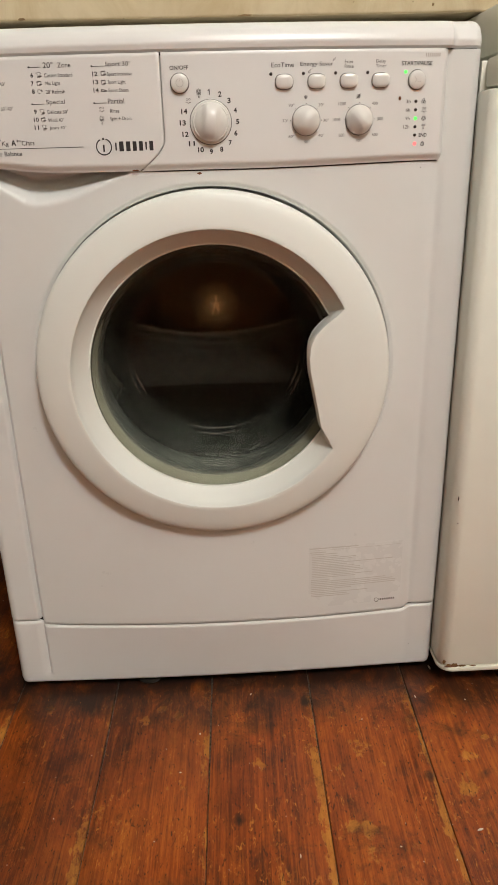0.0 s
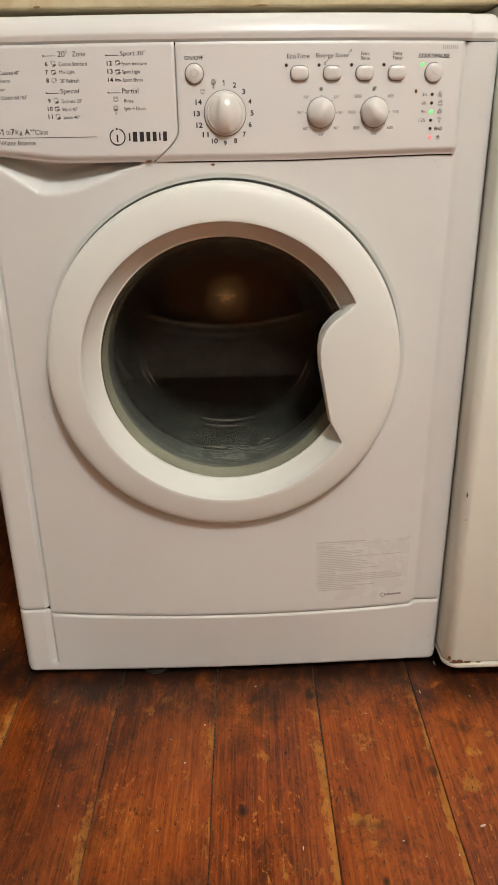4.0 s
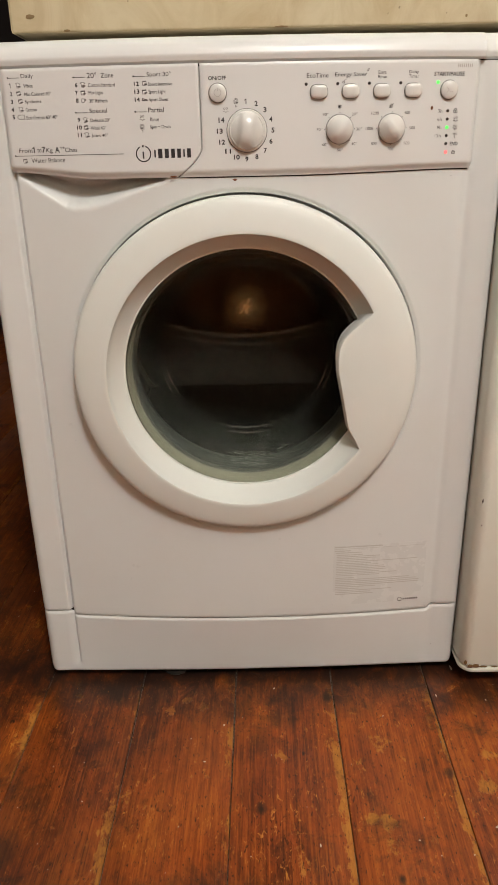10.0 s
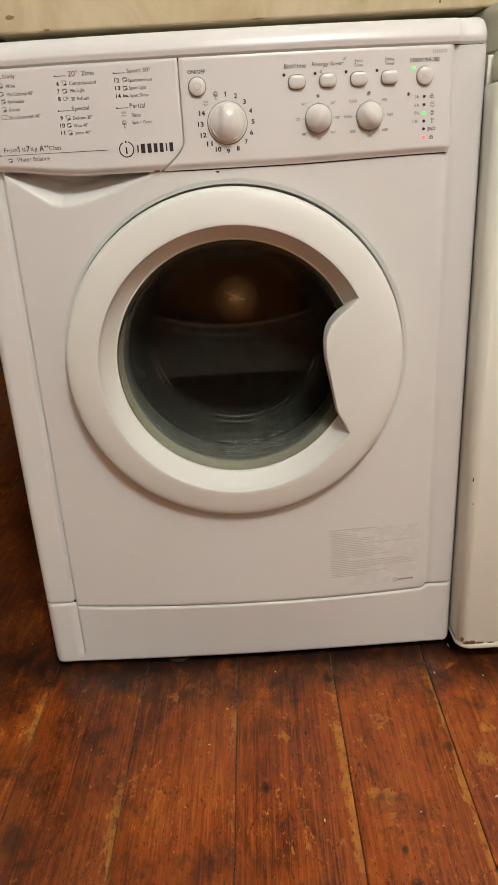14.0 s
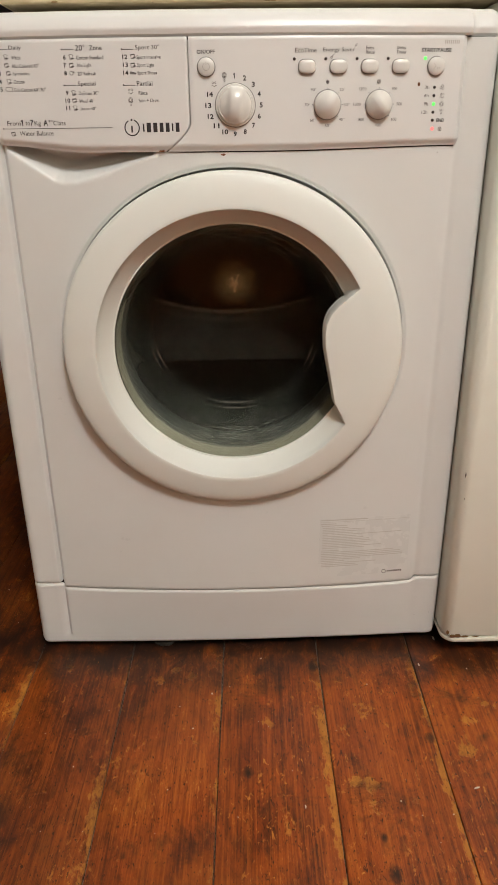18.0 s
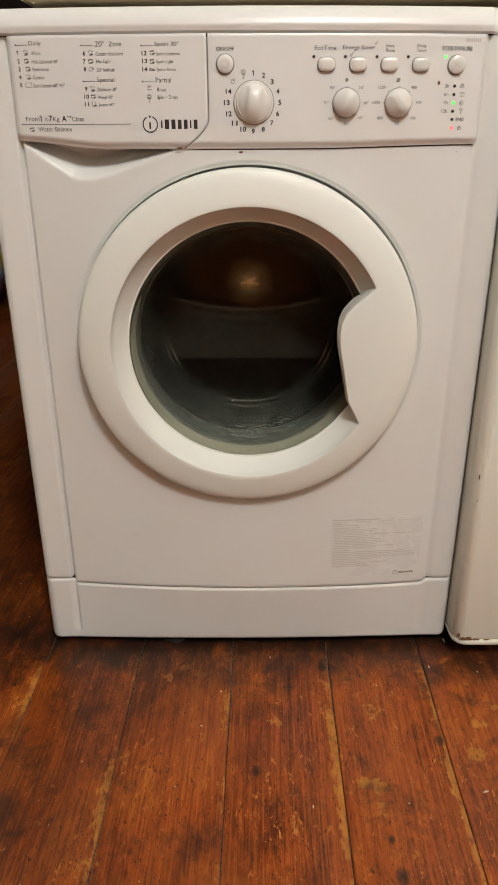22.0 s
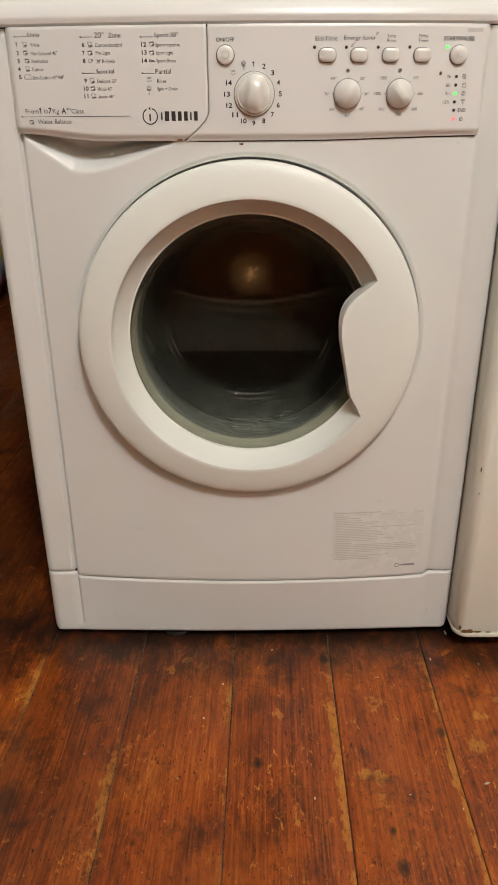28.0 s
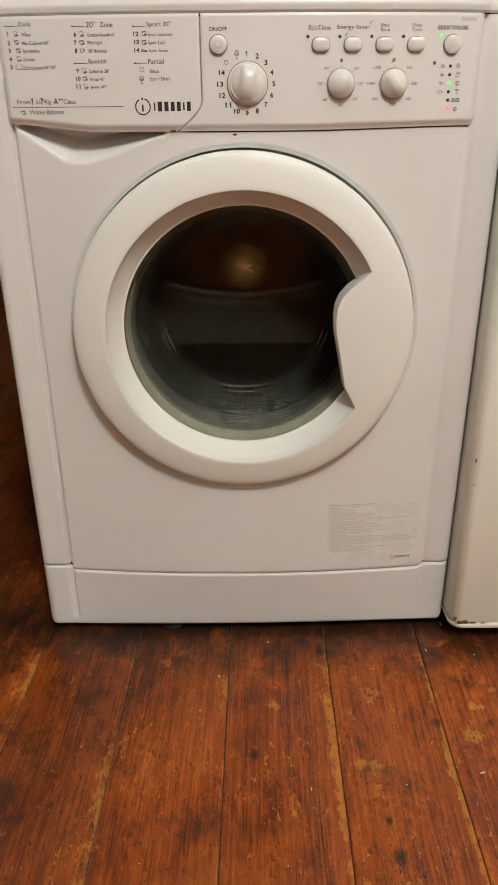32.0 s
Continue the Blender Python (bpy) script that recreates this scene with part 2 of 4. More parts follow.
def board_material():
    """Old varnished pine: dark red-brown stain, worn to ochre along the joints and in flakes."""
    k = Nodes("varnished_boards")
    rnd = k.t.nodes.new("ShaderNodeObjectInfo").outputs["Random"]
    comb = k.t.nodes.new("ShaderNodeCombineXYZ")
    k.link(k.math("MULTIPLY", rnd, 37.0), comb.inputs[0])
    k.link(k.math("MULTIPLY", rnd, 11.0), comb.inputs[1])
    add = k.t.nodes.new("ShaderNodeVectorMath")
    k.link(k.coord, add.inputs[0])
    k.link(comb.outputs[0], add.inputs[1])
    p = add.outputs[0]
    broad = k.noise(k.scaled(p, (11, 4.5, 1)), 1.0, 6, 0.66, 0.9)
    middle = k.noise(k.scaled(p, (60, 22.0, 1)), 1.0, 7, 0.75, 0.7)
    grain = k.noise(k.scaled(p, (290, 9.0, 1)), 1.0, 6, 0.72, 0.5)
    streaks = k.noise(k.scaled(p, (95, 1.6, 1)), 1.0, 5, 0.7, 0.4)
    tone = k.math("ADD", k.math("ADD", k.math("MULTIPLY", broad, 0.42), k.math("MULTIPLY", streaks, 0.22)), k.math("ADD", k.math("MULTIPLY", middle, 0.28), k.math("MULTIPLY", grain, 0.16)))
    col = k.ramp(tone, (0.40, (0.050, 0.0125, 0.005)), (0.48, (0.160, 0.032, 0.006)), (0.56, (0.280, 0.059, 0.008)), (0.66, (0.40, 0.112, 0.013)))
    col = k.mix(k.math("MULTIPLY", k.ramp(grain, (0.50, 0.0), (0.62, 1.0)), 0.34), col, (0.46, 0.140, 0.016))
    col = k.mix(k.math("MULTIPLY", k.ramp(grain, (0.34, 1.0), (0.46, 0.0)), 0.30), col, (0.035, 0.009, 0.004))
    flake = k.noise(k.scaled(p, (1.0, 0.6, 1)), 34, 8, 0.72, 0.6)
    fine = k.noise(k.scaled(p, (1.0, 0.5, 1)), 130, 5, 0.7)
    zone = k.noise(p, 4.0, 3, 0.5)
    sep = k.t.nodes.new("ShaderNodeSeparateXYZ")
    k.link(k.coord, sep.inputs[0])
    edge = k.math("MULTIPLY", k.math("SUBTRACT", sep.outputs[0], 0.050), 40.0)
    edge = k.math("MULTIPLY", k.math("MINIMUM", k.math("MAXIMUM", edge, 0.0), 1.0), k.math("MULTIPLY", k.math("ADD", k.math("MULTIPLY", grain, 0.9), k.math("SUBTRACT", zone, 0.45)), 0.75))
    ragged = k.math("ADD", k.math("MULTIPLY", flake, 1.6), k.math("MULTIPLY", fine, 1.3))
    wear = k.math("ADD", k.math("SUBTRACT", k.math("ADD", ragged, k.math("MULTIPLY", zone, 0.5)), 1.29), edge)
    geo = k.t.nodes.new("ShaderNodeSeparateXYZ")
    k.link(k.world, geo.inputs[0])

    def spot(cx, cy, rx, ry):
        dx = k.math("DIVIDE", k.math("SUBTRACT", geo.outputs[0], cx), rx)
        dy = k.math("DIVIDE", k.math("SUBTRACT", geo.outputs[1], cy), ry)
        return k.math("ADD", k.math("MULTIPLY", dx, dx), k.math("MULTIPLY", dy, dy))

    for cx, cy, rx, ry, amount in WORN_A + WORN_B:
        wear = k.math("ADD", wear, k.math("MULTIPLY", k.math("SUBTRACT", 1.0, spot(cx, cy, rx, ry), True), amount * 0.95 - 0.02))
    worn = k.ramp(wear, (0.66, 0.0), (0.82, 1.0))
    ochre = k.mix(k.ramp(middle, (0.38, 0.0), (0.62, 1.0)), (0.33, 0.120, 0.018), (0.50, 0.215, 0.034))
    col = k.mix(k.math("MULTIPLY", worn, 0.85), col, ochre)
    # small scratches along the grain, down to the bare wood
    scratch = k.noise(k.scaled(p, (1.0, 0.42, 1)), 170, 5, 0.7, 1.0)
    some = k.ramp(k.noise(p, 9.0, 4, 0.6), (0.44, 0.0), (0.60, 1.0))
    col = k.mix(k.math("MULTIPLY", k.ramp(scratch, (0.60, 0.0), (0.64, 0.90)), some), col, (0.50, 0.20, 0.032))
    col = k.mix(k.math("MULTIPLY", k.ramp(scratch, (0.36, 0.85), (0.40, 0.0)), some), col, (0.040, 0.010, 0.005))
    grime = k.noise(p, 12, 6, 0.72, 0.3)
    col = k.mix(k.ramp(grime, (0.56, 0.0), (0.70, 0.8)), col, (0.022, 0.010, 0.006))
    knot = k.noise(k.scaled(p, (1.0, 0.6, 1)), 48, 3, 0.5)
    col = k.mix(k.ramp(knot, (0.70, 0.0), (0.76, 0.9)), col, (0.010, 0.007, 0.006))
    for cx, cy, rx, ry, amount in GRIME_AND_SHADE:
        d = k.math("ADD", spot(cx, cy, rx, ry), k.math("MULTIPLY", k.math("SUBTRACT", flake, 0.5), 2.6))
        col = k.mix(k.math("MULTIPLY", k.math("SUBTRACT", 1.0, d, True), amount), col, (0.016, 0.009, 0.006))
    fleck = k.noise(k.scaled(p, (1.0, 0.35, 1)), 300, 4, 0.7)
    col = k.mix(k.ramp(fleck, (0.60, 0.0), (0.65, 0.85)), col, (0.020, 0.009, 0.006))
    col = k.mix(k.ramp(fleck, (0.27, 0.7), (0.36, 0.0)), col, (0.44, 0.17, 0.025))
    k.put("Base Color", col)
    k.put("Specular IOR Level", 0.36)
    k.put("Roughness", k.math("ADD", k.math("MULTIPLY", k.noise(p, 24, 6, 0.72), 0.40), k.math("ADD", k.math("MULTIPLY", worn, 0.15), 0.16)))
    h = k.math("SUBTRACT", k.math("ADD", k.math("MULTIPLY", grain, 0.5), k.math("MULTIPLY", flake, 0.4)), k.math("MULTIPLY", worn, 0.6))
    k.bump(h, 0.40, 0.0012)
    return k.m


# centre x, y, half sizes and strength of worn places, and of grimy and shade-painted ones, on the boards
WORN_A = [(-0.250, -0.030, 0.010, 0.030, 0.45), (-0.112, -0.073, 0.010, 0.012, 0.42), (-0.091, -0.052, 0.010, 0.010, 0.50), (-0.067, -0.066, 0.010, 0.014, 0.48),
          (-0.043, -0.066, 0.007, 0.010, 0.40), (-0.032, -0.168, 0.007, 0.020, 0.34), (-0.168, -0.265, 0.008, 0.050, 0.18), (-0.303, -0.120, 0.006, 0.080, 0.26),
          (-0.222, -0.137, 0.018, 0.020, 0.18), (0.016, -0.001, 0.030, 0.010, 0.42), (0.166, -0.140, 0.020, 0.022, 0.44), (0.287, -0.204, 0.017, 0.024, 0.52)]
WORN_B = [(0.300, -0.161, 0.018, 0.010, 0.44), (0.136, -0.252, 0.014, 0.010, 0.50), (0.158, -0.256, 0.012, 0.016, 0.50), (0.156, -0.290, 0.012, 0.014, 0.40),
          (0.197, -0.284, 0.016, 0.024, 0.26), (0.054, -0.300, 0.012, 0.040, 0.30), (0.107, -0.165, 0.006, 0.040, 0.34), (0.107, -0.270, 0.008, 0.090, 0.34),
          (0.250, -0.140, 0.005, 0.060, 0.40), (0.246, -0.300, 0.006, 0.110, 0.34), (0.035, -0.158, 0.010, 0.016, 0.28), (0.328, -0.13, 0.012, 0.008, 0.35)]
GRIME_AND_SHADE = [(0.009, -0.235, 0.008, 0.011, 0.95), (0.041, -0.090, 0.030, 0.026, 0.6), (-0.23, -0.02, 0.10, 0.05, 0.55), (0.107, -0.051, 0.008, 0.010, 0.9),
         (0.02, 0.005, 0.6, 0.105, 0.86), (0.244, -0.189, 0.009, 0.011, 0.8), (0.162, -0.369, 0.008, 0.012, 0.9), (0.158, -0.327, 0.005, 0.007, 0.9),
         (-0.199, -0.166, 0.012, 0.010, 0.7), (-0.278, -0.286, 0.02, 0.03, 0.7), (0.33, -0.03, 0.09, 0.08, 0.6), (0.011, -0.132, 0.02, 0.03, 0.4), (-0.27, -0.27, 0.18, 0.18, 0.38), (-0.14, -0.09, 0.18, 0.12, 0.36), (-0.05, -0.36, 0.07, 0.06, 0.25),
         # painted shade: the floor left of the machine, and the strip beneath it
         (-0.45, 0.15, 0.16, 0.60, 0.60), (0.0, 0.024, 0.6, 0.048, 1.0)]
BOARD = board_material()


# ---- mesh helpers ----
def mesh_of(name, bm, material, smooth=True):
    me = bpy.data.meshes.new(name)
    bm.to_mesh(me)
    bm.free()
    me.materials.append(material)
    if smooth:
        me.polygons.foreach_set("use_smooth", [True] * len(me.polygons))
        me.set_sharp_from_angle(angle=radians(38))
    return me


def part(name, bm, material, parent, label="", smooth=True):
    ob = new(name, mesh_of(name, bm, material, smooth))
    ob.parent = parent
    return tagged(ob, label)


def thing(name, label, category, group="", at=(0, 0, 0)):
    ob = new(name)
    ob.empty_display_size = 0.1
    ob.location = at
    return tagged(ob, label, category, group)


def block(x0, x1, y0, y1, z0, z1, r=0.0, seg=3):
    bm = bmesh.new()
    bmesh.ops.create_cube(bm, size=1)
    for v in bm.verts:
        v.co = ((x0 + x1) / 2 + v.co.x * (x1 - x0), (y0 + y1) / 2 + v.co.y * (y1 - y0), (z0 + z1) / 2 + v.co.z * (z1 - z0))
    if r:
        bmesh.ops.bevel(bm, geom=bm.edges[:], offset=r, segments=seg, profile=0.5, affect="EDGES")
    return bm


def lathe(profile, n=64, at=(0, 0, 0), squash=1.0):
    """Turns rows of (radius, y) round the y axis through the point at."""
    bm = bmesh.new()
    rings = []
    for r, y in profile:
        if r < 1e-6:
            rings.append([bm.verts.new((at[0], at[1] + y, at[2]))])
        else:
            rings.append([bm.verts.new((at[0] + r * math.cos(a), at[1] + y, at[2] + squash * r * math.sin(a)))
                          for a in (2 * math.pi * i / n for i in range(n))])
    for a, b in zip(rings, rings[1:]):
        for i in range(n):
            j = (i + 1) % n
            quad = [a[i % len(a)], a[j % len(a)], b[j % len(b)], b[i % len(b)]]
            quad = list(dict.fromkeys(quad))
            if len(quad) > 2:
                bm.faces.new(quad)
    bmesh.ops.recalc_face_normals(bm, faces=bm.faces)
    return bm


def sheet(nu, nv, place):
    """A grid of nu x nv faces; place(u, v) gives each vertex."""
    bm = bmesh.new()
    rows = [[bm.verts.new(place(i / nu, j / nv)) for i in range(nu + 1)] for j in range(nv + 1)]
    for a, b in zip(rows, rows[1:]):
        for i in range(nu):
            bm.faces.new((a[i], a[i + 1], b[i + 1], b[i]))
    return bm


def skirt(bm, dy):
    """Draws the open edges of a sheet back by dy."""
    edges = [e for e in bm.edges if e.is_boundary]
    made = bmesh.ops.extrude_edge_only(bm, edges=edges)["geom"]
    for v in made:
        if isinstance(v, bmesh.types.BMVert):
            v.co.y += dy
    bmesh.ops.recalc_face_normals(bm, faces=bm.faces)
    return bm


def ease(a, b, x):
    x = min(1.0, max(0.0, (x - a) / (b - a)))
    return x * x * (3 - 2 * x)


# ---- room ----
def structure(name, bm, material, label):
    return tagged(new(name, mesh_of(name, bm, material, False)), label, kind="structure")


WALL_PAINT = coated("wall_paint", (0.77, 0.745, 0.67), (0.69, 0.66, 0.58), 0.75, 0.06)
# near-black paint that puts the passage's lack of light into the walls
DIM_PAINT = coated("unlit_wall", (0.035, 0.022, 0.018), (0.025, 0.016, 0.012), 0.8, 0.06)
# unseen wall's brown, set to shape reflections and front fill
BROWN_WALL = coated("brown_bounce_wall", (0.27, 0.225, 0.15), (0.20, 0.16, 0.105), 0.7, 0.06)
structure("wall_south", block(-2.3, 2.3, -3.3, -3.2, -0.03, 2.8), BROWN_WALL, "unseen brown wall behind the camera, toned for bounce light")
structure("wall_east", block(2.2, 2.3, -3.2, 0.62, -0.03, 2.8), WALL_PAINT, "plain painted side wall of the kitchen")
structure("wall_west", block(-2.3, -2.2, -3.2, 3.2, -0.03, 2.8), DIM_PAINT, "side wall darkened to look unlit")
structure("wall_behind_counter", block(-0.26, 2.2, 0.62, 0.74, -0.03, 2.8), WALL_PAINT, "painted wall behind the washing machine")
# wall end added out of view to keep lamp light off the passage
structure("wall_stub", block(-2.2, -0.42, -0.12, 0.0, -0.03, 2.8), WALL_PAINT, "unseen wall end that blocks lamp light from the passage")
structure("wall_return", block(-0.26, -0.14, 0.74, 3.2, -0.03, 2.8), DIM_PAINT, "return wall of the passage, darkened to look unlit")
structure("wall_north", block(-2.3, -0.14, 3.2, 3.3, -0.03, 2.8), DIM_PAINT, "far wall of the passage, darkened to look unlit")
structure("ceiling", block(-2.3, 2.3, -3.3, 3.3, 2.8, 2.9), WALL_PAINT, "plain painted ceiling")


# ---- washing machine ----
HW = 0.2965
DOOR_X, DOOR_Z = 0.002, 0.4672
GLASS = glass_material()


def bulge(x):
    return 0.016 * max(0.0, 1 - (x / 0.257) ** 2)


def corner(x):
    e = abs(x) - (HW - 0.012)
    return 0.012 - math.sqrt(max(0.0, 0.012 ** 2 - e * e)) if e > 0 else 0.0


def crease(x):
    """The shallow groove between the bulging front and the straight corner strips."""
    d = (x + 0.2538) / 0.0026 if x < 0 else (x - 0.2565) / 0.0060
    return (0.0068 if x < 0 else 0.0022) * math.exp(-d * d)


GRIP = [(-0.250, 0.712), (-0.249, 0.6990), (-0.222, 0.6810), (-0.198, 0.6650), (-0.188, 0.6625), (-0.172, 0.6632), (-0.150, 0.6680), (-0.083, 0.6915), (-0.070, 0.712)]


def inside(poly, x, z):
    """Distance into a polygon; negative outside."""
    hit, best = False, 1e9
    for (ax, az), (bx, bz) in zip(poly, poly[1:] + poly[:1]):
        if (az > z) != (bz > z) and x < (bx - ax) * (z - az) / (bz - az) + ax:
            hit = not hit
        t = max(0.0, min(1.0, ((x - ax) * (bx - ax) + (z - az) * (bz - az)) / ((bx - ax) ** 2 + (bz - az) ** 2)))
        best = min(best, math.hypot(x - ax - t * (bx - ax), z - az - t * (bz - az)))
    return best if hit else -best


def front_y(x, z):
    y = -bulge(x) + corner(x) + crease(x)
    if -0.26 < x < -0.06 and z > 0.64:
        s = inside(GRIP, x, z)
        wide = 0.0035 + 0.33 * max(0.0, 0.7015 - z)
        slope = min(1.0, max(0.0, s / wide))
        y += 0.0165 * (0.75 * slope + 0.25 * ease(0.0, 1.0, slope)) + 0.011 * ease(wide, wide + 0.016, s) + 0.0008 * ease(-0.004, 0.001, s)
    return y


def split_z(x):
    return 0.1115 + 0.006 * ease(0.248, 0.256, -x) + 0.006 * ease(0.251, 0.259, x)


def panel_low(x):
    return 0.6942 + 0.0085 * ease(-0.15, -0.26, x) + 0.0036 * ease(0.05, 0.26, x)


def build_machine():
    m = thing("washing_machine", "white front-loading washing machine running, with round glass door", "washing machine")
    # painted front
    top = 0.8045
    cols = sorted([HW * (i / 110 - 1) for i in range(221)] + [-0.2535 + 0.0011 * i for i in range(170)] + [k * (0.2565 + 0.0011 * j) for k in (-1, 1) for j in range(-9, 7)] + [k * (HW - 0.0009 * j) for k in (-1, 1) for j in range(1, 12)])
    nc = len(cols) - 1
    def front(u, v):
        x = cols[round(u * nc)]
        z = split_z(x) + 0.0011 + (top - split_z(x) - 0.0011) * v
        return (x, front_y(x, z) + 0.0010 * ease(0.003, 0.0, z - split_z(x) - 0.0011), z)
    bm = sheet(nc, 380, front)
    bmesh.ops.delete(bm, geom=[f for f in bm.faces if math.hypot(f.calc_center_median().x - DOOR_X, f.calc_center_median().z - DOOR_Z) < 0.231], context="FACES")
    skirt(bm, 0.010)
    part("front_panel", bm, ENAMEL, m)
    # dished surround of the door
    radii = [0.2350, 0.2325, 0.2300, 0.2270, 0.2245, 0.2225, 0.2205, 0.2190, 0.2178, 0.2168, 0.2158, 0.2148, 0.2140, 0.2132, 0.2126, 0.2120, 0.2114, 0.2108, 0.2103, 0.2098, 0.2093, 0.2088, 0.2083, 0.2076, 0.2060, 0.198]
    def dish(u, v):
        r, a = radii[round(v * (len(radii) - 1))], -2 * math.pi * u
        x, z = DOOR_X + r * math.cos(a), DOOR_Z + r * math.sin(a)
        return (x, front_y(x, z) - 0.00006 - 0.0001 * ease(0.2350, 0.2300, r) + 0.0024 * ease(0.2158, 0.2104, r) + 0.014 * ease(0.2106, 0.2080, r), z)
    bm = sheet(240, len(radii) - 1, dish)
    bmesh.ops.remove_doubles(bm, verts=bm.verts, dist=1e-5)
    part("door_surround", bm, ENAMEL, m)
    # dark joints
    part("joint", sheet(60, 1, lambda u, v: ((2 * u - 1) * (HW - 0.004), -bulge((2 * u - 1) * HW) + 0.0045 + 1.3 * crease((2 * u - 1) * HW) + 0.5 * corner((2 * u - 1) * HW), split_z((2 * u - 1) * HW) - 0.004 + 0.008 * v)), DARK, m, "dark joint over the kickboard")
    part("joint", sheet(60, 1, lambda u, v: ((2 * u - 1) * (HW - 0.004), -bulge((2 * u - 1) * HW) - 0.0010 + 0.012 * ease(0.2575, 0.2625, abs(2 * u - 1) * HW), 0.8025 + 0.006 * v)), DARK, m, "dark joint under the lid")
    for x0, x1 in ((-HW, -HW + 0.003), (HW - 0.003, HW)):
        part("side_panel", block(x0, x1, 0.0105, 0.545, 0.03, 0.806, 0.001, 1), ENAMEL, m)
    part("back_panel", block(-HW + 0.003, HW - 0.003, 0.540, 0.545, 0.03, 0.806), ENAMEL, m)
    # unseen, near black and set low to keep bounced light out of the gap
    part("base_pan", block(-HW + 0.003, HW - 0.003, 0.012, 0.540, 0.018, 0.030), DARK, m)
    # kickboard
    def kick(u, v):
        x = (2 * u - 1) * (HW - 0.0005)
        z0 = 0.0122 + 0.005 * x + 0.004 * ease(HW - 0.008, HW, abs(x)) ** 2
        z = z0 + (split_z(x) - 0.0013 - z0) * v
        y = -bulge(x) * (0.32 + 0.68 * v) + corner(x) + (0.85 if x < 0 else 0.35) * crease(x) * ease(0.020, 0.032, z)
        y += 0.003 * ease(0.004, 0.0, z - z0) + 0.0022 * ease(0.0028, 0.0, split_z(x) - 0.0013 - z)
        return (x, y, z)
    part("kickboard", skirt(sheet(150, 56, kick), 0.014), PLASTIC, m, "white plastic kickboard")
    # top lid
    rim = [(0.004, 0.8055), (0.0, 0.8078), (-0.0012, 0.813), (0.0005, 0.8185), (0.004, 0.8250), (0.0095, 0.8302), (0.017, 0.8323), (0.034, 0.8334), (0.06, 0.8342), (0.545, 0.8345), (0.545, 0.806)]
    def lid(u, v):
        x = (2 * u - 1) * (HW + 0.0005)
        i = min(len(rim) - 2, int(v * (len(rim) - 1)))
        f = v * (len(rim) - 1) - i
        y = rim[i][0] + (rim[i + 1][0] - rim[i][0]) * f
        z = rim[i][1] + (rim[i + 1][1] - rim[i][1]) * f
        front = ease(0.1, 0.0, y)
        y += front * (-(0.006 + bulge(x)) * ease(0.2675, 0.2615, abs(x)) + corner(x))
        e = max(0.0, abs(x) - (HW - 0.010)) / 0.0105
        z -= 0.010 * (1 - math.sqrt(max(0.0, 1 - e * e))) * ease(0.818, 0.834, z)
        return (x, y, z)
    bm = sheet(170, 30, lid)
    bmesh.ops.contextual_create(bm, geom=[e for e in bm.edges if e.is_boundary and all(v.co.x > HW for v in e.verts)])
    bmesh.ops.contextual_create(bm, geom=[e for e in bm.edges if e.is_boundary and all(v.co.x < -HW for v in e.verts)])
    bmesh.ops.recalc_face_normals(bm, faces=bm.faces)
    part("top_lid", bm, PLASTIC, m, "white plastic top lid")
    # dark strip that paints the shadow of the panel's overhang
    part("joint", sheet(80, 1, lambda u, v: (-0.075 + 0.329 * u, -bulge(-0.075 + 0.329 * u) - 0.0005, panel_low(-0.075 + 0.329 * u) + 0.002 - (0.0022 + 0.0010 * ease(0.0, 0.1, u)) * (1 - v))), DARK, m, "dark strip for the shadow under the panel")
    # fascia and detergent drawer
    zt = 0.8051
    def seam(z):
        return -0.0408 if z > 0.7230 else -0.0408 - 0.0275 * ((0.7230 - z) / 0.0285) ** 1.55
    def low(x):
        return 0.6942 + 0.0085 * ease(-0.15, -0.26, x) + 0.0036 * ease(0.05, 0.26, x)
    def face(left):
        def place(u, v):
            zn = 0.6945 + (zt - 0.6945) * v
            x0, x1 = (-0.2555, seam(zn) - 0.0007) if left else (seam(zn) + 0.0007, 0.2588)
            x = x0 + (x1 - x0) * u
            z = low(x) + (zt - low(x)) * v
            y = -(0.006 + bulge(x))
            y += 0.0042 * ease(0.008, 0.0, z - low(x)) ** 1.3
            y += 0.0008 * ease(0.002, 0.0, zt - z)
            side = (x - x0) if left else (x1 - x)
            y += (0.004 if left else 0.006) * ease(0.006, 0.0, side) ** 1.5
            other = (x1 - x) if left else (x - x0)
            y += 0.0008 * ease(0.0016, 0.0, other)
            return (x, y, z)
        return skirt(sheet(110, 60, place), 0.016)
    drawer = part("detergent_drawer", face(True), PLASTIC, m, "white detergent drawer front with printed programme list")
    fascia = part("control_panel", face(False), PLASTIC, m, "white control panel with dials, buttons and lights")
    return m, drawer, fascia


machine, drawer, fascia = build_machine()


def panel_y(x):
    return -(0.006 + bulge(x))


def polar_handle(a):
    """Inner crest radius of the door ring at the angle a (radians): round, but for the grip that reaches in over the glass."""
    pts = GRIP_EDGE
    d = (math.cos(a), math.sin(a))
    best = 0.166
    for (ax, az), (bx, bz) in zip(pts, pts[1:]):
        ex, ez = bx - ax, bz - az
        den = d[0] * ez - d[1] * ex
        if abs(den) < 1e-9:
            continue
        r = (ax * ez - az * ex) / den
        t = (ax * d[1] - az * d[0]) / den
        if 0 <= t <= 1 and r > 0:
            best = min(best, r)
    return best


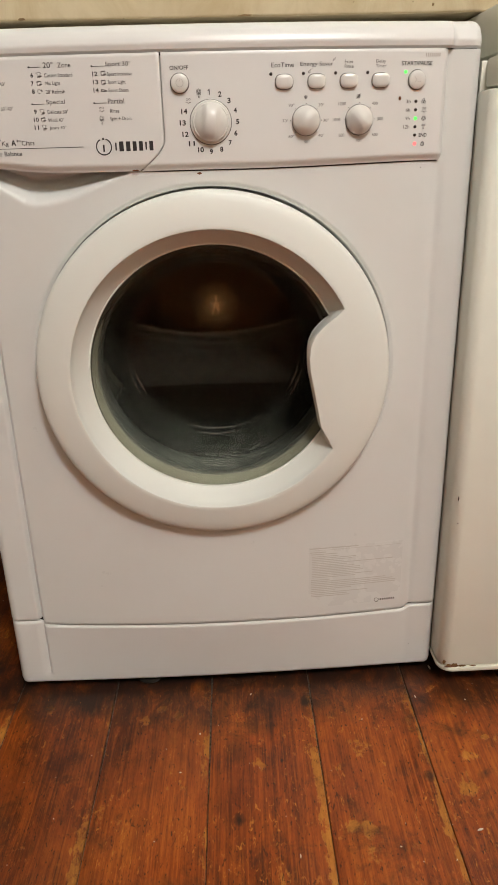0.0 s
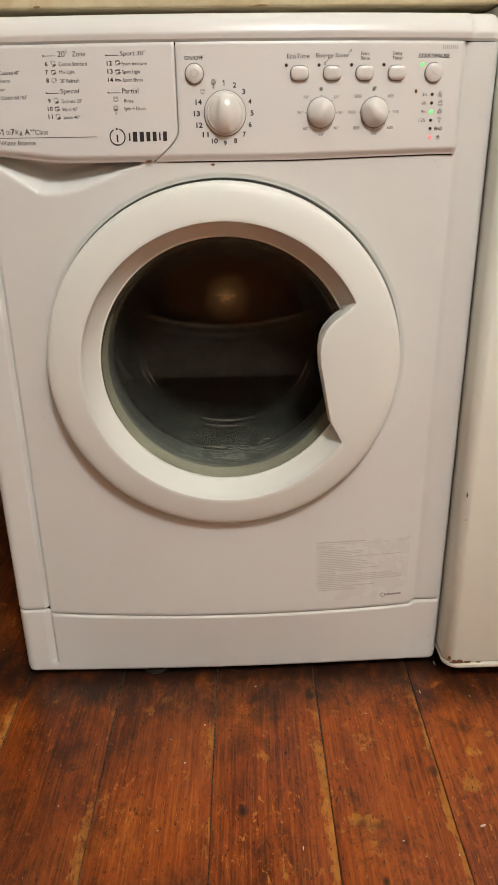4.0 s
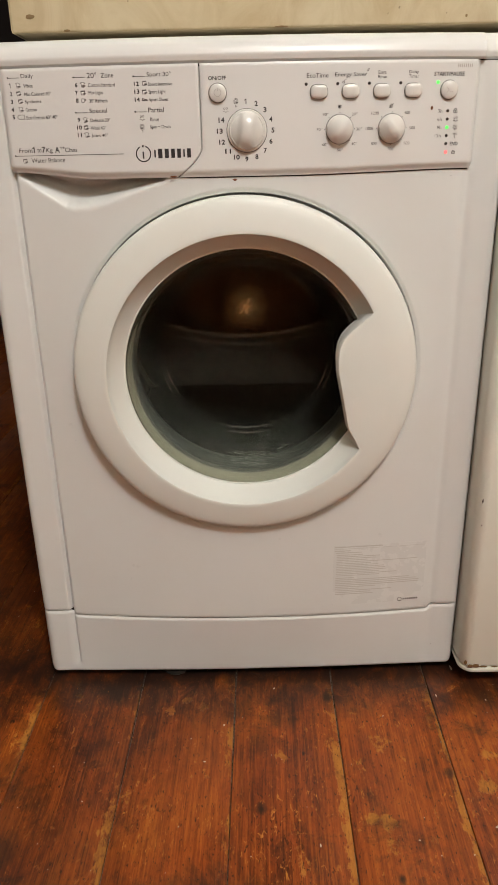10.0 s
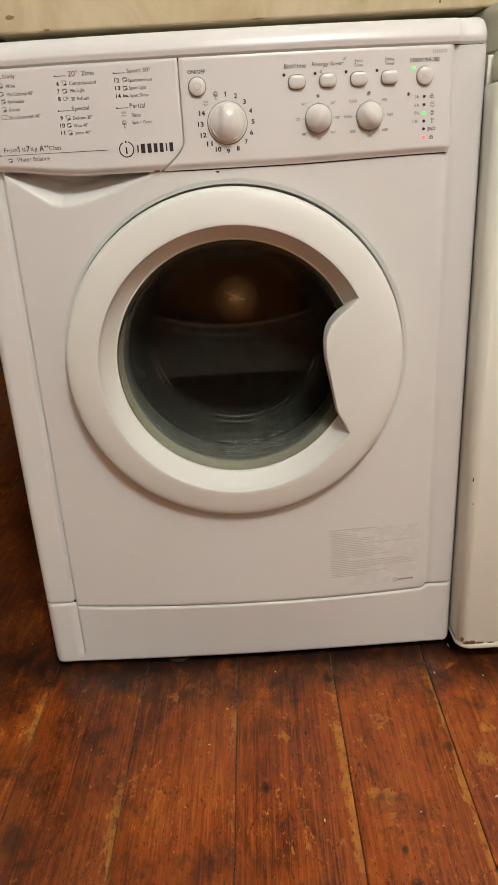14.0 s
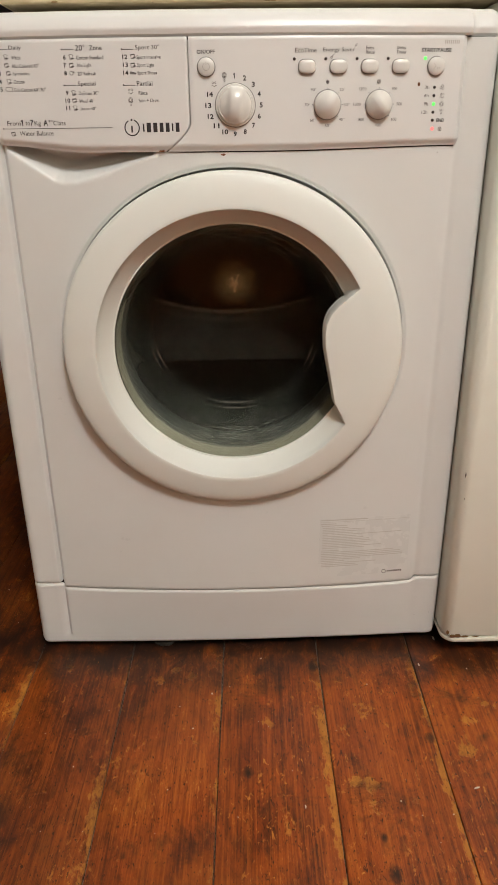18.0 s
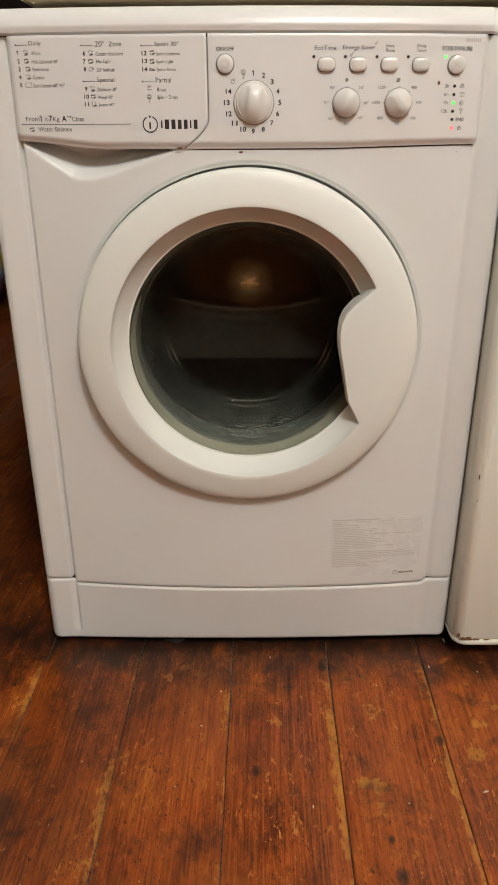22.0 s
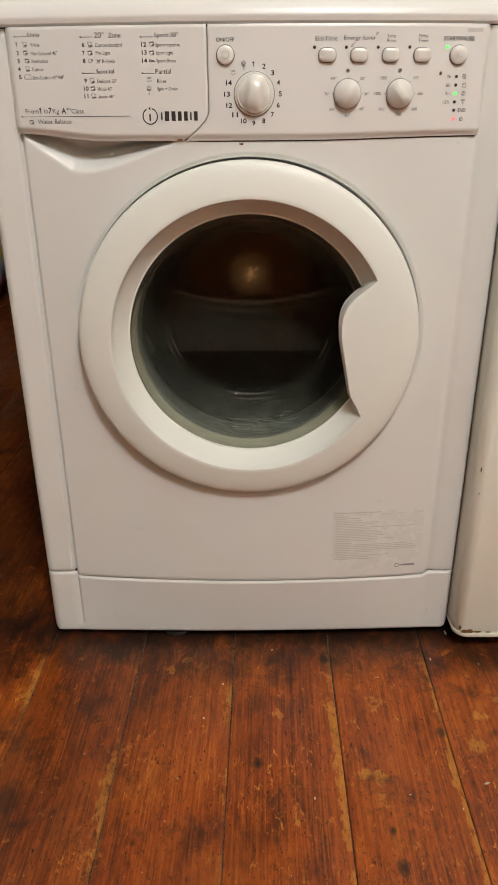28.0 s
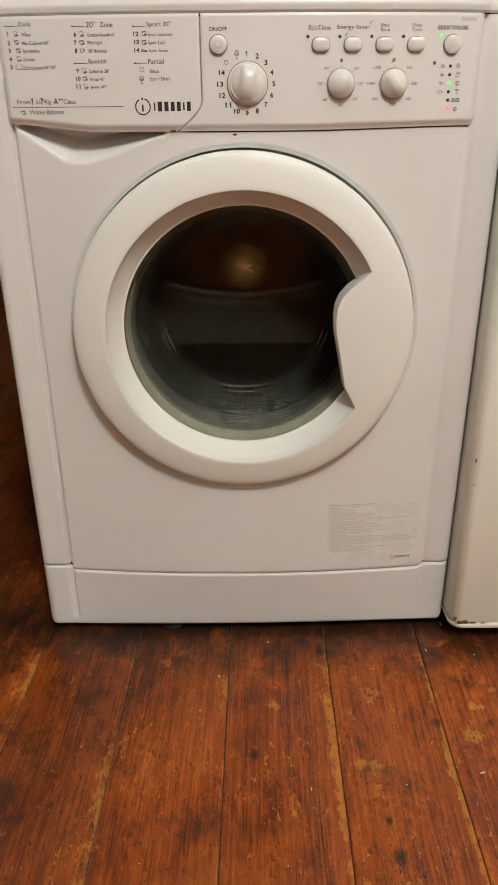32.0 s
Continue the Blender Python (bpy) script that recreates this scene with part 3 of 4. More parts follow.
GRIP_EDGE = [(0.1478, 0.0757), (0.1225, 0.0550), (0.1135, 0.0450), (0.1085, 0.0340), (0.1068, 0.0200), (0.1075, 0.0060), (0.1215, -0.0640), (0.1360, -0.0900), (0.1375, -0.0930)]


def bowl_at(y):
    rows = [(0.0, 0.1425), (0.004, 0.141), (0.030, 0.137), (0.070, 0.1292), (0.092, 0.1232), (0.1015, 0.1190)]
    for (a, ra), (b, rb) in zip(rows, rows[1:]):
        if y <= b:
            return ra + (rb - ra) * (y - a) / (b - a)
    return 0.1190


def drops(door):
    """Water drops and soap flecks on the inside of the bowl."""
    rng = random.Random(21)
    bm = bmesh.new()
    def bead(x, y, z, sx, sy, sz):
        made = bmesh.ops.create_icosphere(bm, subdivisions=1, radius=1)["verts"]
        for v in made:
            v.co = Vector((x + v.co.x * sx, y + v.co.y * sy, z + v.co.z * sz))
    for i in range(60):
        y = rng.uniform(0.012, 0.096)
        a = radians(rng.gauss(-84, 26))
        r = bowl_at(y) - 0.0002
        q = rng.uniform(0.0002, 0.0006)
        bead(DOOR_X + r * math.cos(a), y, DOOR_Z + r * math.sin(a), q, q, q * 0.7)
    for i in range(130):
        y = rng.uniform(0.024, 0.056)
        a = radians(rng.gauss(-84, 10))
        r = bowl_at(y) - 0.0002
        bead(DOOR_X + r * math.cos(a), y, DOOR_Z + r * math.sin(a), 0.0004 + 0.0042 * rng.random() ** 2.2, rng.uniform(0.0003, 0.0016), 0.0002)
    for i in range(14):
        a, r = rng.uniform(0, 6.283), 0.105 * math.sqrt(rng.random())
        q = rng.uniform(0.0002, 0.0006)
        bead(DOOR_X + r * math.cos(a), 0.1095, DOOR_Z + r * math.sin(a), q, 0.0003, q * rng.uniform(1, 2.5))
    tagged(part("droplets", bm, FILM_DROP, door, "dried drops and soap flecks"), "dried drops and soap flecks", kind="stuff")


def build_door():
    angles = sorted(set([2 * math.pi * i / 240 for i in range(240)] + [radians(-36 + 66 * i / 200) % (2 * math.pi) for i in range(201)]))
    bm = bmesh.new()
    rings = []
    for a in angles:
        rc = polar_handle(a)
        grip = rc < 0.1655
        d = (0.166 - rc)
        lift = 0.0010 * ease(0, 0.03, d)
        if grip:
            k = min(1.0, d / 0.012)
            edge = [(rc + 0.0030 + 0.0035 * k, -0.0370 - lift), (rc + 0.0012 + 0.0018 * k, -0.0366 - lift), (rc + 0.0002 + 0.0006 * k, -0.0350 + 0.0015 * k), (rc, -0.0330 + 0.0030 * k)]
        else:
            edge = [(rc + 0.0030, -0.0370), (rc + 0.0012, -0.0366), (rc + 0.0002, -0.0350), (rc, -0.0330)]
        row = [(0.2060, 0.004), (0.2092, -0.006), (0.2096, -0.0225), (0.2089, -0.0264), (0.2068, -0.0288), (0.2035, -0.0304), (0.1980, -0.0320), (0.1900, -0.0338), (0.1800, -0.0355), (0.1720, -0.0366), *edge]
        if grip:
            end = min(rc + 0.004, 0.1503)
            row += [(rc + (end - rc) * 0.2, -0.029), (rc + (end - rc) * 0.6, -0.020), (end, -0.0108 if end > 0.149 else -0.007), (end - 0.0010, -0.0106 if end > 0.149 else -0.0065), (end - 0.0014, -0.0098 if end > 0.149 else -0.006)]
        else:
            row += [(0.1632, -0.0285), (0.1565, -0.0185), (0.1503, -0.0114), (0.1487, -0.0112), (0.1483, -0.0098)]
        # the rim is a little narrower on the grip side and below
        slim = 0.0026 + 0.0014 * math.cos(a) - 0.0007 * math.sin(a)
        row = [(r - slim * max(0.0, (r - 0.172) / 0.0376), y) for r, y in row]
        rings.append([bm.verts.new((DOOR_X + r * math.cos(a), y, DOOR_Z + r * math.sin(a))) for r, y in row])
    for a, b in zip(rings, rings[1:] + rings[:1]):
        for i in range(len(a) - 1):
            bm.faces.new((a[i], b[i], b[i + 1], a[i + 1]))
    bmesh.ops.recalc_face_normals(bm, faces=bm.faces)
    door = part("door", bm, DOOR_WHITE, machine, "round white plastic door with a sunken grip")
    at = (DOOR_X, 0, DOOR_Z)
    bowl = [(0.1515, -0.0095), (0.147, -0.010), (0.1435, -0.006), (0.141, 0.004), (0.137, 0.030), (0.1292, 0.070), (0.1232, 0.092), (0.1190, 0.1015), (0.1135, 0.1065), (0.104, 0.1090), (0.0, 0.1100)]
    back = [(0.0, 0.1150), (0.105, 0.1145), (0.117, 0.1122), (0.1228, 0.1065), (0.1275, 0.094), (0.1338, 0.071), (0.1415, 0.031), (0.1460, 0.006), (0.1515, -0.003), (0.1515, -0.0095)]
    part("glass", lathe(bowl + back, 128, at), GLASS, door, "thick clear glass bowl with a greenish tint").visible_shadow = False
    # bright metal beads added for the reflections round the flat bottom of the bowl, swollen low down and at the sides
    for radius, depth, fat in ((0.1142, 0.1056, 0.00075), (0.1196, 0.0980, 0.00055)):
        bm = bmesh.new()
        rows = []
        for i in range(240):
            a = 2 * math.pi * i / 240
            deg = math.degrees(a)
            swell = math.exp(-((deg - 268) / 13) ** 2) + 0.6 * math.exp(-((deg - 202) / 9) ** 2) + 0.6 * math.exp(-((deg - 338) / 7) ** 2)
            thick = fat * (0.12 + 1.4 * swell + 0.25 * max(0.0, noise.noise((math.cos(a) * 4, math.sin(a) * 4, 5))))
            r = radius + 0.0005 * noise.noise((math.cos(a) * 7, math.sin(a) * 7, radius * 90))
            rows.append([bm.verts.new((DOOR_X + (r + thick * math.cos(q)) * math.cos(a), depth + thick * math.sin(q), DOOR_Z + (r + thick * math.cos(q)) * math.sin(a))) for q in (0.0, 1.05, 2.09, 3.14, 4.19, 5.24)])
        for ra, rb in zip(rows, rows[1:] + rows[:1]):
            for i in range(6):
                bm.faces.new((ra[i], rb[i], rb[(i + 1) % 6], ra[(i + 1) % 6]))
        bmesh.ops.recalc_face_normals(bm, faces=bm.faces)
        part("glint_line", bm, GLINT_BEAD, door, "thin bright bead in place of the glass rim's reflections")
    part("glass_seat", lathe([(0.1520, -0.0098), (0.1560, -0.0105), (0.1560, 0.000), (0.1500, 0.010), (0.1470, 0.013), (0.1462, 0.013), (0.1496, 0.0045), (0.1528, -0.0025), (0.1520, -0.0098)], 128, at), GREEN_RIM, door, "pale green rim behind the glass")
    drops(door)
    part("gasket", lathe([(0.200, 0.002), (0.168, 0.006), (0.160, 0.020), (0.155, 0.040), (0.157, 0.050), (0.163, 0.058), (0.158, 0.068), (0.153, 0.078), (0.153, 0.084), (0.158, 0.092), (0.172, 0.098), (0.205, 0.1)], 96, at), RUBBER, machine, "folded grey rubber door gasket")
    # tub that closes the inside, near black so its unlit depth is in the colour
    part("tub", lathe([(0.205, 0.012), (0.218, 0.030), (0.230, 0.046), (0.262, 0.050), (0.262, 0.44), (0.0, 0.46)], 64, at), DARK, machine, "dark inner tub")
    # dark glossy body added low in the drum, for the black lower half of the glass
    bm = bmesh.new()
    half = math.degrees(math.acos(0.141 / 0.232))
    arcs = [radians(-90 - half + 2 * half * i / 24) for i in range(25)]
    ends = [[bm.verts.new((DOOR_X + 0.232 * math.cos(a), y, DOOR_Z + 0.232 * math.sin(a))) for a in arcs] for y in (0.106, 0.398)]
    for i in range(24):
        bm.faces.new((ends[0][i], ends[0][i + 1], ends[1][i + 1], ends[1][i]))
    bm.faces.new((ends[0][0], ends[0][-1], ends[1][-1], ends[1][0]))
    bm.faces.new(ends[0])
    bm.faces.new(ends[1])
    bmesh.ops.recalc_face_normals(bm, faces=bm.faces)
    part("dark_body", bm, DARK_GLOSS, machine, "dark glossy body added low in the drum", smooth=False)
    return door


door = build_door()


def build_drum():
    prof = [(0.168, 0.0), (0.175, -0.006), (0.232, -0.004), (0.240, 0.006), (0.240, 0.296), (0.236, 0.306), (0.228, 0.3092)]
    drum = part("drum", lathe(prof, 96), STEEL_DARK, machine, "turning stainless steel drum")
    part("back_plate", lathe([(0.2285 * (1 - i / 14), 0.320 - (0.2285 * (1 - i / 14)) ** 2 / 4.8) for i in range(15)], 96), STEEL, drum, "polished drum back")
    # uneven bright arms for the irregular star at the hub
    for i in range(5):
        a = (0.0, 1.05, 2.75, 3.6, 5.1)[i]
        wide = (0.0020, 0.0012, 0.0026, 0.0016, 0.0013)[i]
        bm = block(-wide, wide, 0.3188, 0.3205, 0.003, (0.017, 0.011, 0.013, 0.019, 0.010)[i], 0.0004, 1)
        bm.transform(Matrix.Rotation(a, 4, "Y"))
        part("hub_arm", bm, HUB, drum, "bright arm of the drum hub")
    part("hub_cap", lathe([(0.0058, 0.3190), (0.0058, 0.31862), (0.0056, 0.3186), (0.0052, 0.3186), (0.0, 0.3186)], 24), HUB, drum, "bright hub cap")
    return drum


drum = build_drum()


# ---- dials, buttons and lights ----
def stroke(points, width, parent, ink, closed=False, name="symbol", lift=0.00025):
    """A thin printed line through points (x, z) on the panel."""
    bm = bmesh.new()
    pts = list(points) + ([points[0]] if closed else [])
    for (ax, az), (bx, bz) in zip(pts, pts[1:]):
        d = Vector((bx - ax, bz - az))
        if d.length < 1e-7:
            continue
        n = Vector((-d.y, d.x)).normalized() * width / 2
        d = d.normalized() * width * 0.3
        q = [(ax - d.x + n.x, az - d.y + n.y), (bx + d.x + n.x, bz + d.y + n.y), (bx + d.x - n.x, bz + d.y - n.y), (ax - d.x - n.x, az - d.y - n.y)]
        bm.faces.new([bm.verts.new((p, panel_y(p) - lift, r)) for p, r in q])
    return part(name, bm, ink, parent, smooth=False)


def arc(cx, cz, r, a0=0, a1=360, n=20):
    return [(cx + r * math.cos(radians(a0 + (a1 - a0) * i / n)), cz + r * math.sin(radians(a0 + (a1 - a0) * i / n))) for i in range(n + 1)]


def build_knob(name, x, z, r, label, turn):
    y = panel_y(x)
    wide, scoop = (1.13, 0.34) if r > 0.018 else (1.06, 0.17)
    k = part(name, lathe([(r * wide, 0.002), (r * wide, -0.0012), (r * (wide - 0.03), -0.0026), (r * 1.01, -0.0030), (r * 0.90, -0.0030)], 64, (x, y, z)), KNOB_WHITE, fascia, label)
    bm = bmesh.new()
    n, rows = 72, []
    co, si = math.cos(radians(turn)), math.sin(radians(turn))
    for q in (1.0, 1.0, 0.985, 0.95, 0.90, 0.84, 0.77, 0.69, 0.6, 0.5, 0.4, 0.3, 0.2, 0.1):
        ring = []
        for i in range(n):
            a = 2 * math.pi * i / n
            u, w = q * math.cos(a), q * math.sin(a)
            across = abs(u * co - w * si)
            h = (0.0035 if r > 0.018 else 0.0045) + (0.0115 if r > 0.018 else 0.0082) * (max(0.0, 1 - q ** 2.1)) ** 0.62
            h *= 1 - scoop * (ease(0.26, 0.56, across) if r > 0.018 else ease(0.12, 0.72, across)) * ease(1.0, 0.9, q)
            if len(rows) == 0:
                h = 0.0
            ring.append(bm.verts.new((x + r * u, y - h, z + r * w)))
        rows.append(ring)
    for a, b in zip(rows, rows[1:]):
        for i in range(n):
            bm.faces.new((a[i], a[(i + 1) % n], b[(i + 1) % n], b[i]))
    bm.faces.new(rows[-1])
    bmesh.ops.recalc_face_normals(bm, faces=bm.faces)
    stroke(arc(x, z, r * wide + 0.0002, n=48), 0.0007, k, GREY_INK, name="gap", lift=0.0003)
    part("grip", bm, KNOB_WHITE, k, "domed grip with scooped sides")
    return k


build_knob("programme_dial", 0.0082, 0.7398, 0.0189, "large white programme dial", 8)
build_knob("temperature_dial", 0.1078, 0.7393, 0.0137, "small white temperature dial", 32)
build_knob("spin_dial", 0.1643, 0.7391, 0.0137, "small white spin speed dial", -38)


def build_button(name, x, z, w, h, label):
    bm = bmesh.new()
    n, y = 48, panel_y(x)
    rows = []
    for s, dy in ((1.10, 0.002), (1.10, -0.0002), (1.03, -0.0006), (1.0, 0.0), (1.0, -0.0015), (0.95, -0.0030), (0.82, -0.0038), (0.4, -0.0042)):
        ring = []
        for i in range(n):
            a = 2 * math.pi * i / n
            c, q = math.cos(a), math.sin(a)
            e = 0.62 if w != h else 1.0
            px = w / 2 * math.copysign(abs(c) ** e, c)
            pz = h / 2 * math.copysign(abs(q) ** (0.85 if w != h else 1.0), q)
            ring.append(bm.verts.new((x + px * s, y + dy, z + pz * s)))
        rows.append(ring)
    for a, b in zip(rows, rows[1:]):
        for i in range(n):
            bm.faces.new((a[i], a[(i + 1) % n], b[(i + 1) % n], b[i]))
    bm.faces.new(rows[-1])
    bmesh.ops.recalc_face_normals(bm, faces=bm.faces)
    return part(name, bm, KNOB_WHITE, fascia, label)


def outline(x, z, w, h, who):
    pts = []
    for i in range(40):
        c, q = math.cos(2 * math.pi * i / 40), math.sin(2 * math.pi * i / 40)
        pts.append((x + w / 2 * math.copysign(abs(c) ** (0.62 if w != h else 1.0), c) * 1.035, z + h / 2 * math.copysign(abs(q) ** (0.85 if w != h else 1.0), q) * 1.04))
    stroke(pts, 0.00055, who, GREY_INK, True, name="gap", lift=0.0009)


BUTTONS = [(-0.0219, 0.7766, 0.0182, 0.0182), (0.2247, 0.7760, 0.0182, 0.0182)] + [(bx, 0.7759, 0.0182, 0.0135) for bx in (0.0849, 0.1185, 0.1520, 0.1857)]
power = build_button("power_button", -0.0219, 0.7766, 0.0182, 0.0182, "round white power button")
start = build_button("start_button", 0.2247, 0.7760, 0.0182, 0.0182, "round white start button")
for bx in (0.0849, 0.1185, 0.1520, 0.1857):
    build_button("option_button", bx, 0.7759, 0.0182, 0.0135, "oval white option button")


def disc(name, x, z, r, material, parent, proud=0.0006, label="", squash=1.0, n=20):
    return part(name, lathe([(r, 0.001), (r, -proud * 0.6), (r * 0.75, -proud), (0.0, -proud * 1.15)], n, (x, panel_y(x), z), squash), material, parent, label)


for lx in (0.0713, 0.1047, 0.1382, 0.1718):
    disc("indicator_light", lx, 0.7833, 0.0016, LED_OFF, fascia, label="unlit dark indicator light")
disc("indicator_light", 0.2123, 0.7835, 0.0017, LED_GREEN, fascia, label="lit green indicator light")
for lx, lz in ((0.2251, 0.7557), (0.2252, 0.7475), (0.2256, 0.7311), (0.2257, 0.7230)):
    disc("indicator_light", lx, lz, 0.0016, LED_OFF, fascia, label="unlit dark indicator light")
disc("indicator_light", 0.2255, 0.7392, 0.0018, LED_GREEN, fascia, label="lit green indicator light")
disc("indicator_light", 0.2261, 0.7145, 0.0019, LED_RED, fascia, label="lit red lock light")
disc("dirt_spot", 0.2074, 0.7587, 0.0014, RUST, fascia, label="small rusty brown spot", squash=1.4)


# ---- printing ----
def text(s, x, z, w, h, parent, ink, bold=0.0):
    if s == "1":
        return stroke([(x - 0.22 * h, z + 0.24 * h), (x + 0.04 * h, z + 0.44 * h), (x + 0.04 * h, z - 0.46 * h)], h * (0.17 if bold else 0.12), parent, ink, name="print")
    cu = bpy.data.curves.new("print", "FONT")
    cu.body, cu.size, cu.offset, cu.resolution_u = s, 1.0, bold, 3
    ob = new("print", cu)
    deps = bpy.context.evaluated_depsgraph_get()
    me = bpy.data.meshes.new_from_object(ob.evaluated_get(deps))
    bpy.data.objects.remove(ob)
    bpy.data.curves.remove(cu)
    co = np.empty(len(me.vertices) * 3)
    me.vertices.foreach_get("co", co)
    co = co.reshape(-1, 3)
    lo, hi = co.min(0), co.max(0)
    px = x + ((co[:, 0] - lo[0]) / (hi[0] - lo[0]) - 0.5) * w
    pz = z + ((co[:, 1] - lo[1]) / (hi[1] - lo[1]) - 0.5) * h
    py = np.array([panel_y(a) for a in px]) - 0.00025
    me.vertices.foreach_set("co", np.stack([px, py, pz], 1).ravel())
    me.materials.clear()
    me.materials.append(ink)
    me.update()
    o = new("print", me)
    o.parent = parent
    return o


for spot in BUTTONS:
    outline(*spot, fascia)
DAILY = [("Daily", -0.2238, 0.7971, 0.0135, 0.0050), ("1", -0.2436, 0.789, 0.0021, 0.0042), ("White", -0.2238, 0.7883, 0.0102, 0.0036), ("2", -0.2434, 0.7811, 0.0026, 0.0042),
         ("Mix Colored 40°", -0.2144, 0.7804, 0.0291, 0.0037), ("3", -0.2436, 0.7734, 0.0026, 0.0042), ("Synthetics", -0.2202, 0.7727, 0.0181, 0.0043),
         ("4", -0.2438, 0.7658, 0.0030, 0.0042), ("Cotton", -0.2234, 0.7654, 0.0121, 0.0036), ("5", -0.2438, 0.7583, 0.0028, 0.0042), ("Eco Cotton 60°/40°", -0.2124, 0.7576, 0.0344, 0.0038)]
CLASS = [("From", -0.2351, 0.7248, 0.015, 0.0045), ("to", -0.2196, 0.7246, 0.0046, 0.0040), ("Kg", -0.2084, 0.7240, 0.0071, 0.0056), ("Class", -0.1841, 0.7246, 0.0136, 0.0046), ("Water Balance", -0.2109, 0.7145, 0.0378, 0.0046)]
HEAVY = [("1", -0.2256, 0.7252, 0.0031, 0.0060), ("7", -0.2148, 0.7252, 0.0040, 0.0060), ("A", -0.1995, 0.7250, 0.0052, 0.0058), ("++", -0.1937, 0.7268, 0.0052, 0.0026)]
ZONE = [("20°", -0.1539, 0.7964, 0.0103, 0.0055), ("Zone", -0.1376, 0.796, 0.0134, 0.0045), ("6", -0.1714, 0.7876, 0.0028, 0.0042), ("Cotton Standard", -0.1444, 0.7871, 0.0288, 0.0036),
        ("7", -0.1719, 0.78, 0.0028, 0.0042), ("Mix Light", -0.151, 0.7794, 0.0154, 0.0044), ("8", -0.1718, 0.7727, 0.0028, 0.0042), ("20' Refresh", -0.1491, 0.7721, 0.0196, 0.0037),
        ("Special", -0.1502, 0.762, 0.0192, 0.0055), ("9", -0.1722, 0.754, 0.0028, 0.0042), ("Delicate 30°", -0.1488, 0.7534, 0.0215, 0.0037), ("10", -0.1723, 0.7465, 0.0053, 0.0042),
        ("Wool 40°", -0.1518, 0.7458, 0.0163, 0.0037), ("11", -0.1728, 0.7391, 0.0044, 0.0042), ("Jeans 40°", -0.1508, 0.738, 0.0175, 0.0040)]
SPORT = [("Sport 30°", -0.083, 0.7952, 0.0254, 0.0056), ("12", -0.1072, 0.7872, 0.0053, 0.0042), ("Sport Intensive", -0.0821, 0.7861, 0.0256, 0.0044), ("13", -0.1071, 0.7798, 0.0054, 0.0042),
         ("Sport Light", -0.0857, 0.7788, 0.0182, 0.0045), ("14", -0.1073, 0.7722, 0.0054, 0.0042), ("Sport Shoes", -0.0845, 0.7714, 0.0204, 0.0043), ("Partial", -0.088, 0.7619, 0.0167, 0.0048),
         ("Rinse", -0.0902, 0.7528, 0.0095, 0.0037), ("Spin + Drain", -0.0845, 0.745, 0.0218, 0.0044)]
OPTIONS = [("EcoTime", 0.0834, 0.7914, 0.0229, 0.0043), ("Energy Saver", 0.1186, 0.7914, 0.0339, 0.0050), ("Extra", 0.1518, 0.7936, 0.0085, 0.0032), ("Rinse", 0.1521, 0.7894, 0.0093, 0.0031),
           ("Delay", 0.1856, 0.7932, 0.0102, 0.0038), ("Timer", 0.1858, 0.7894, 0.0111, 0.0031)]
DEGREES = [("90°", 0.0924, 0.7541, 0.0061, 0.0030), ("20°", 0.1236, 0.754, 0.0061, 0.0030), ("30°", 0.129, 0.7393, 0.0061, 0.0030), ("40°", 0.124, 0.7248, 0.0062, 0.0030),
           ("50°", 0.1088, 0.7188, 0.0062, 0.0030), ("60°", 0.0923, 0.7244, 0.0062, 0.0030), ("70°", 0.086, 0.7395, 0.0061, 0.0030)]
SPEEDS = [("1200", 0.1458, 0.7545, 0.0080, 0.0030), ("400", 0.1805, 0.7545, 0.0062, 0.0030), ("500", 0.187, 0.7395, 0.0062, 0.0030), ("600", 0.1818, 0.7244, 0.0062, 0.0030),
          ("700", 0.1643, 0.7188, 0.0062, 0.0030), ("800", 0.1457, 0.7245, 0.0062, 0.0030), ("1000", 0.1402, 0.7396, 0.0080, 0.0030),
          ("3h", 0.2168, 0.7557, 0.0048, 0.0034), ("6h", 0.2168, 0.7475, 0.0048, 0.0034), ("9h", 0.2169, 0.7394, 0.0048, 0.0034), ("12h", 0.216, 0.7312, 0.0066, 0.0034)]
for rows, ink, bold, where in ((DAILY, INK, 0.0, drawer), (CLASS, INK, 0.0, drawer), (HEAVY, INK, 0.02, drawer), (ZONE, INK, 0.0, drawer), (SPORT, INK, 0.0, drawer),
                               (OPTIONS, INK, 0.0, fascia), (DEGREES, GREY_INK, 0.0, fascia), (SPEEDS, GREY_INK, 0.0, fascia)):
    for s, x, z, w, h in rows:
        text(s, x, z, w, h, where, ink, bold or (0.020 if s.isdigit() and ink is INK else 0.0))
for s, x, z, w, h in (("ON/OFF", -0.0219, 0.7908, 0.0189, 0.0038), ("START/PAUSE", 0.2241, 0.7913, 0.0330, 0.0040), ("END", 0.2347, 0.7229, 0.0088, 0.0036)):
    text(s, x, z, w, h, fascia, INK, 0.014)
for n in range(14):
    a = radians(90 - 360 * n / 16)
    text(str(n + 1), 0.0076 + 0.0285 * math.cos(a), 0.7398 + 0.0283 * math.sin(a), 0.0024 if n == 0 else (0.0033 if n < 9 else 0.0064), 0.0051, fascia, INK, 0.028)

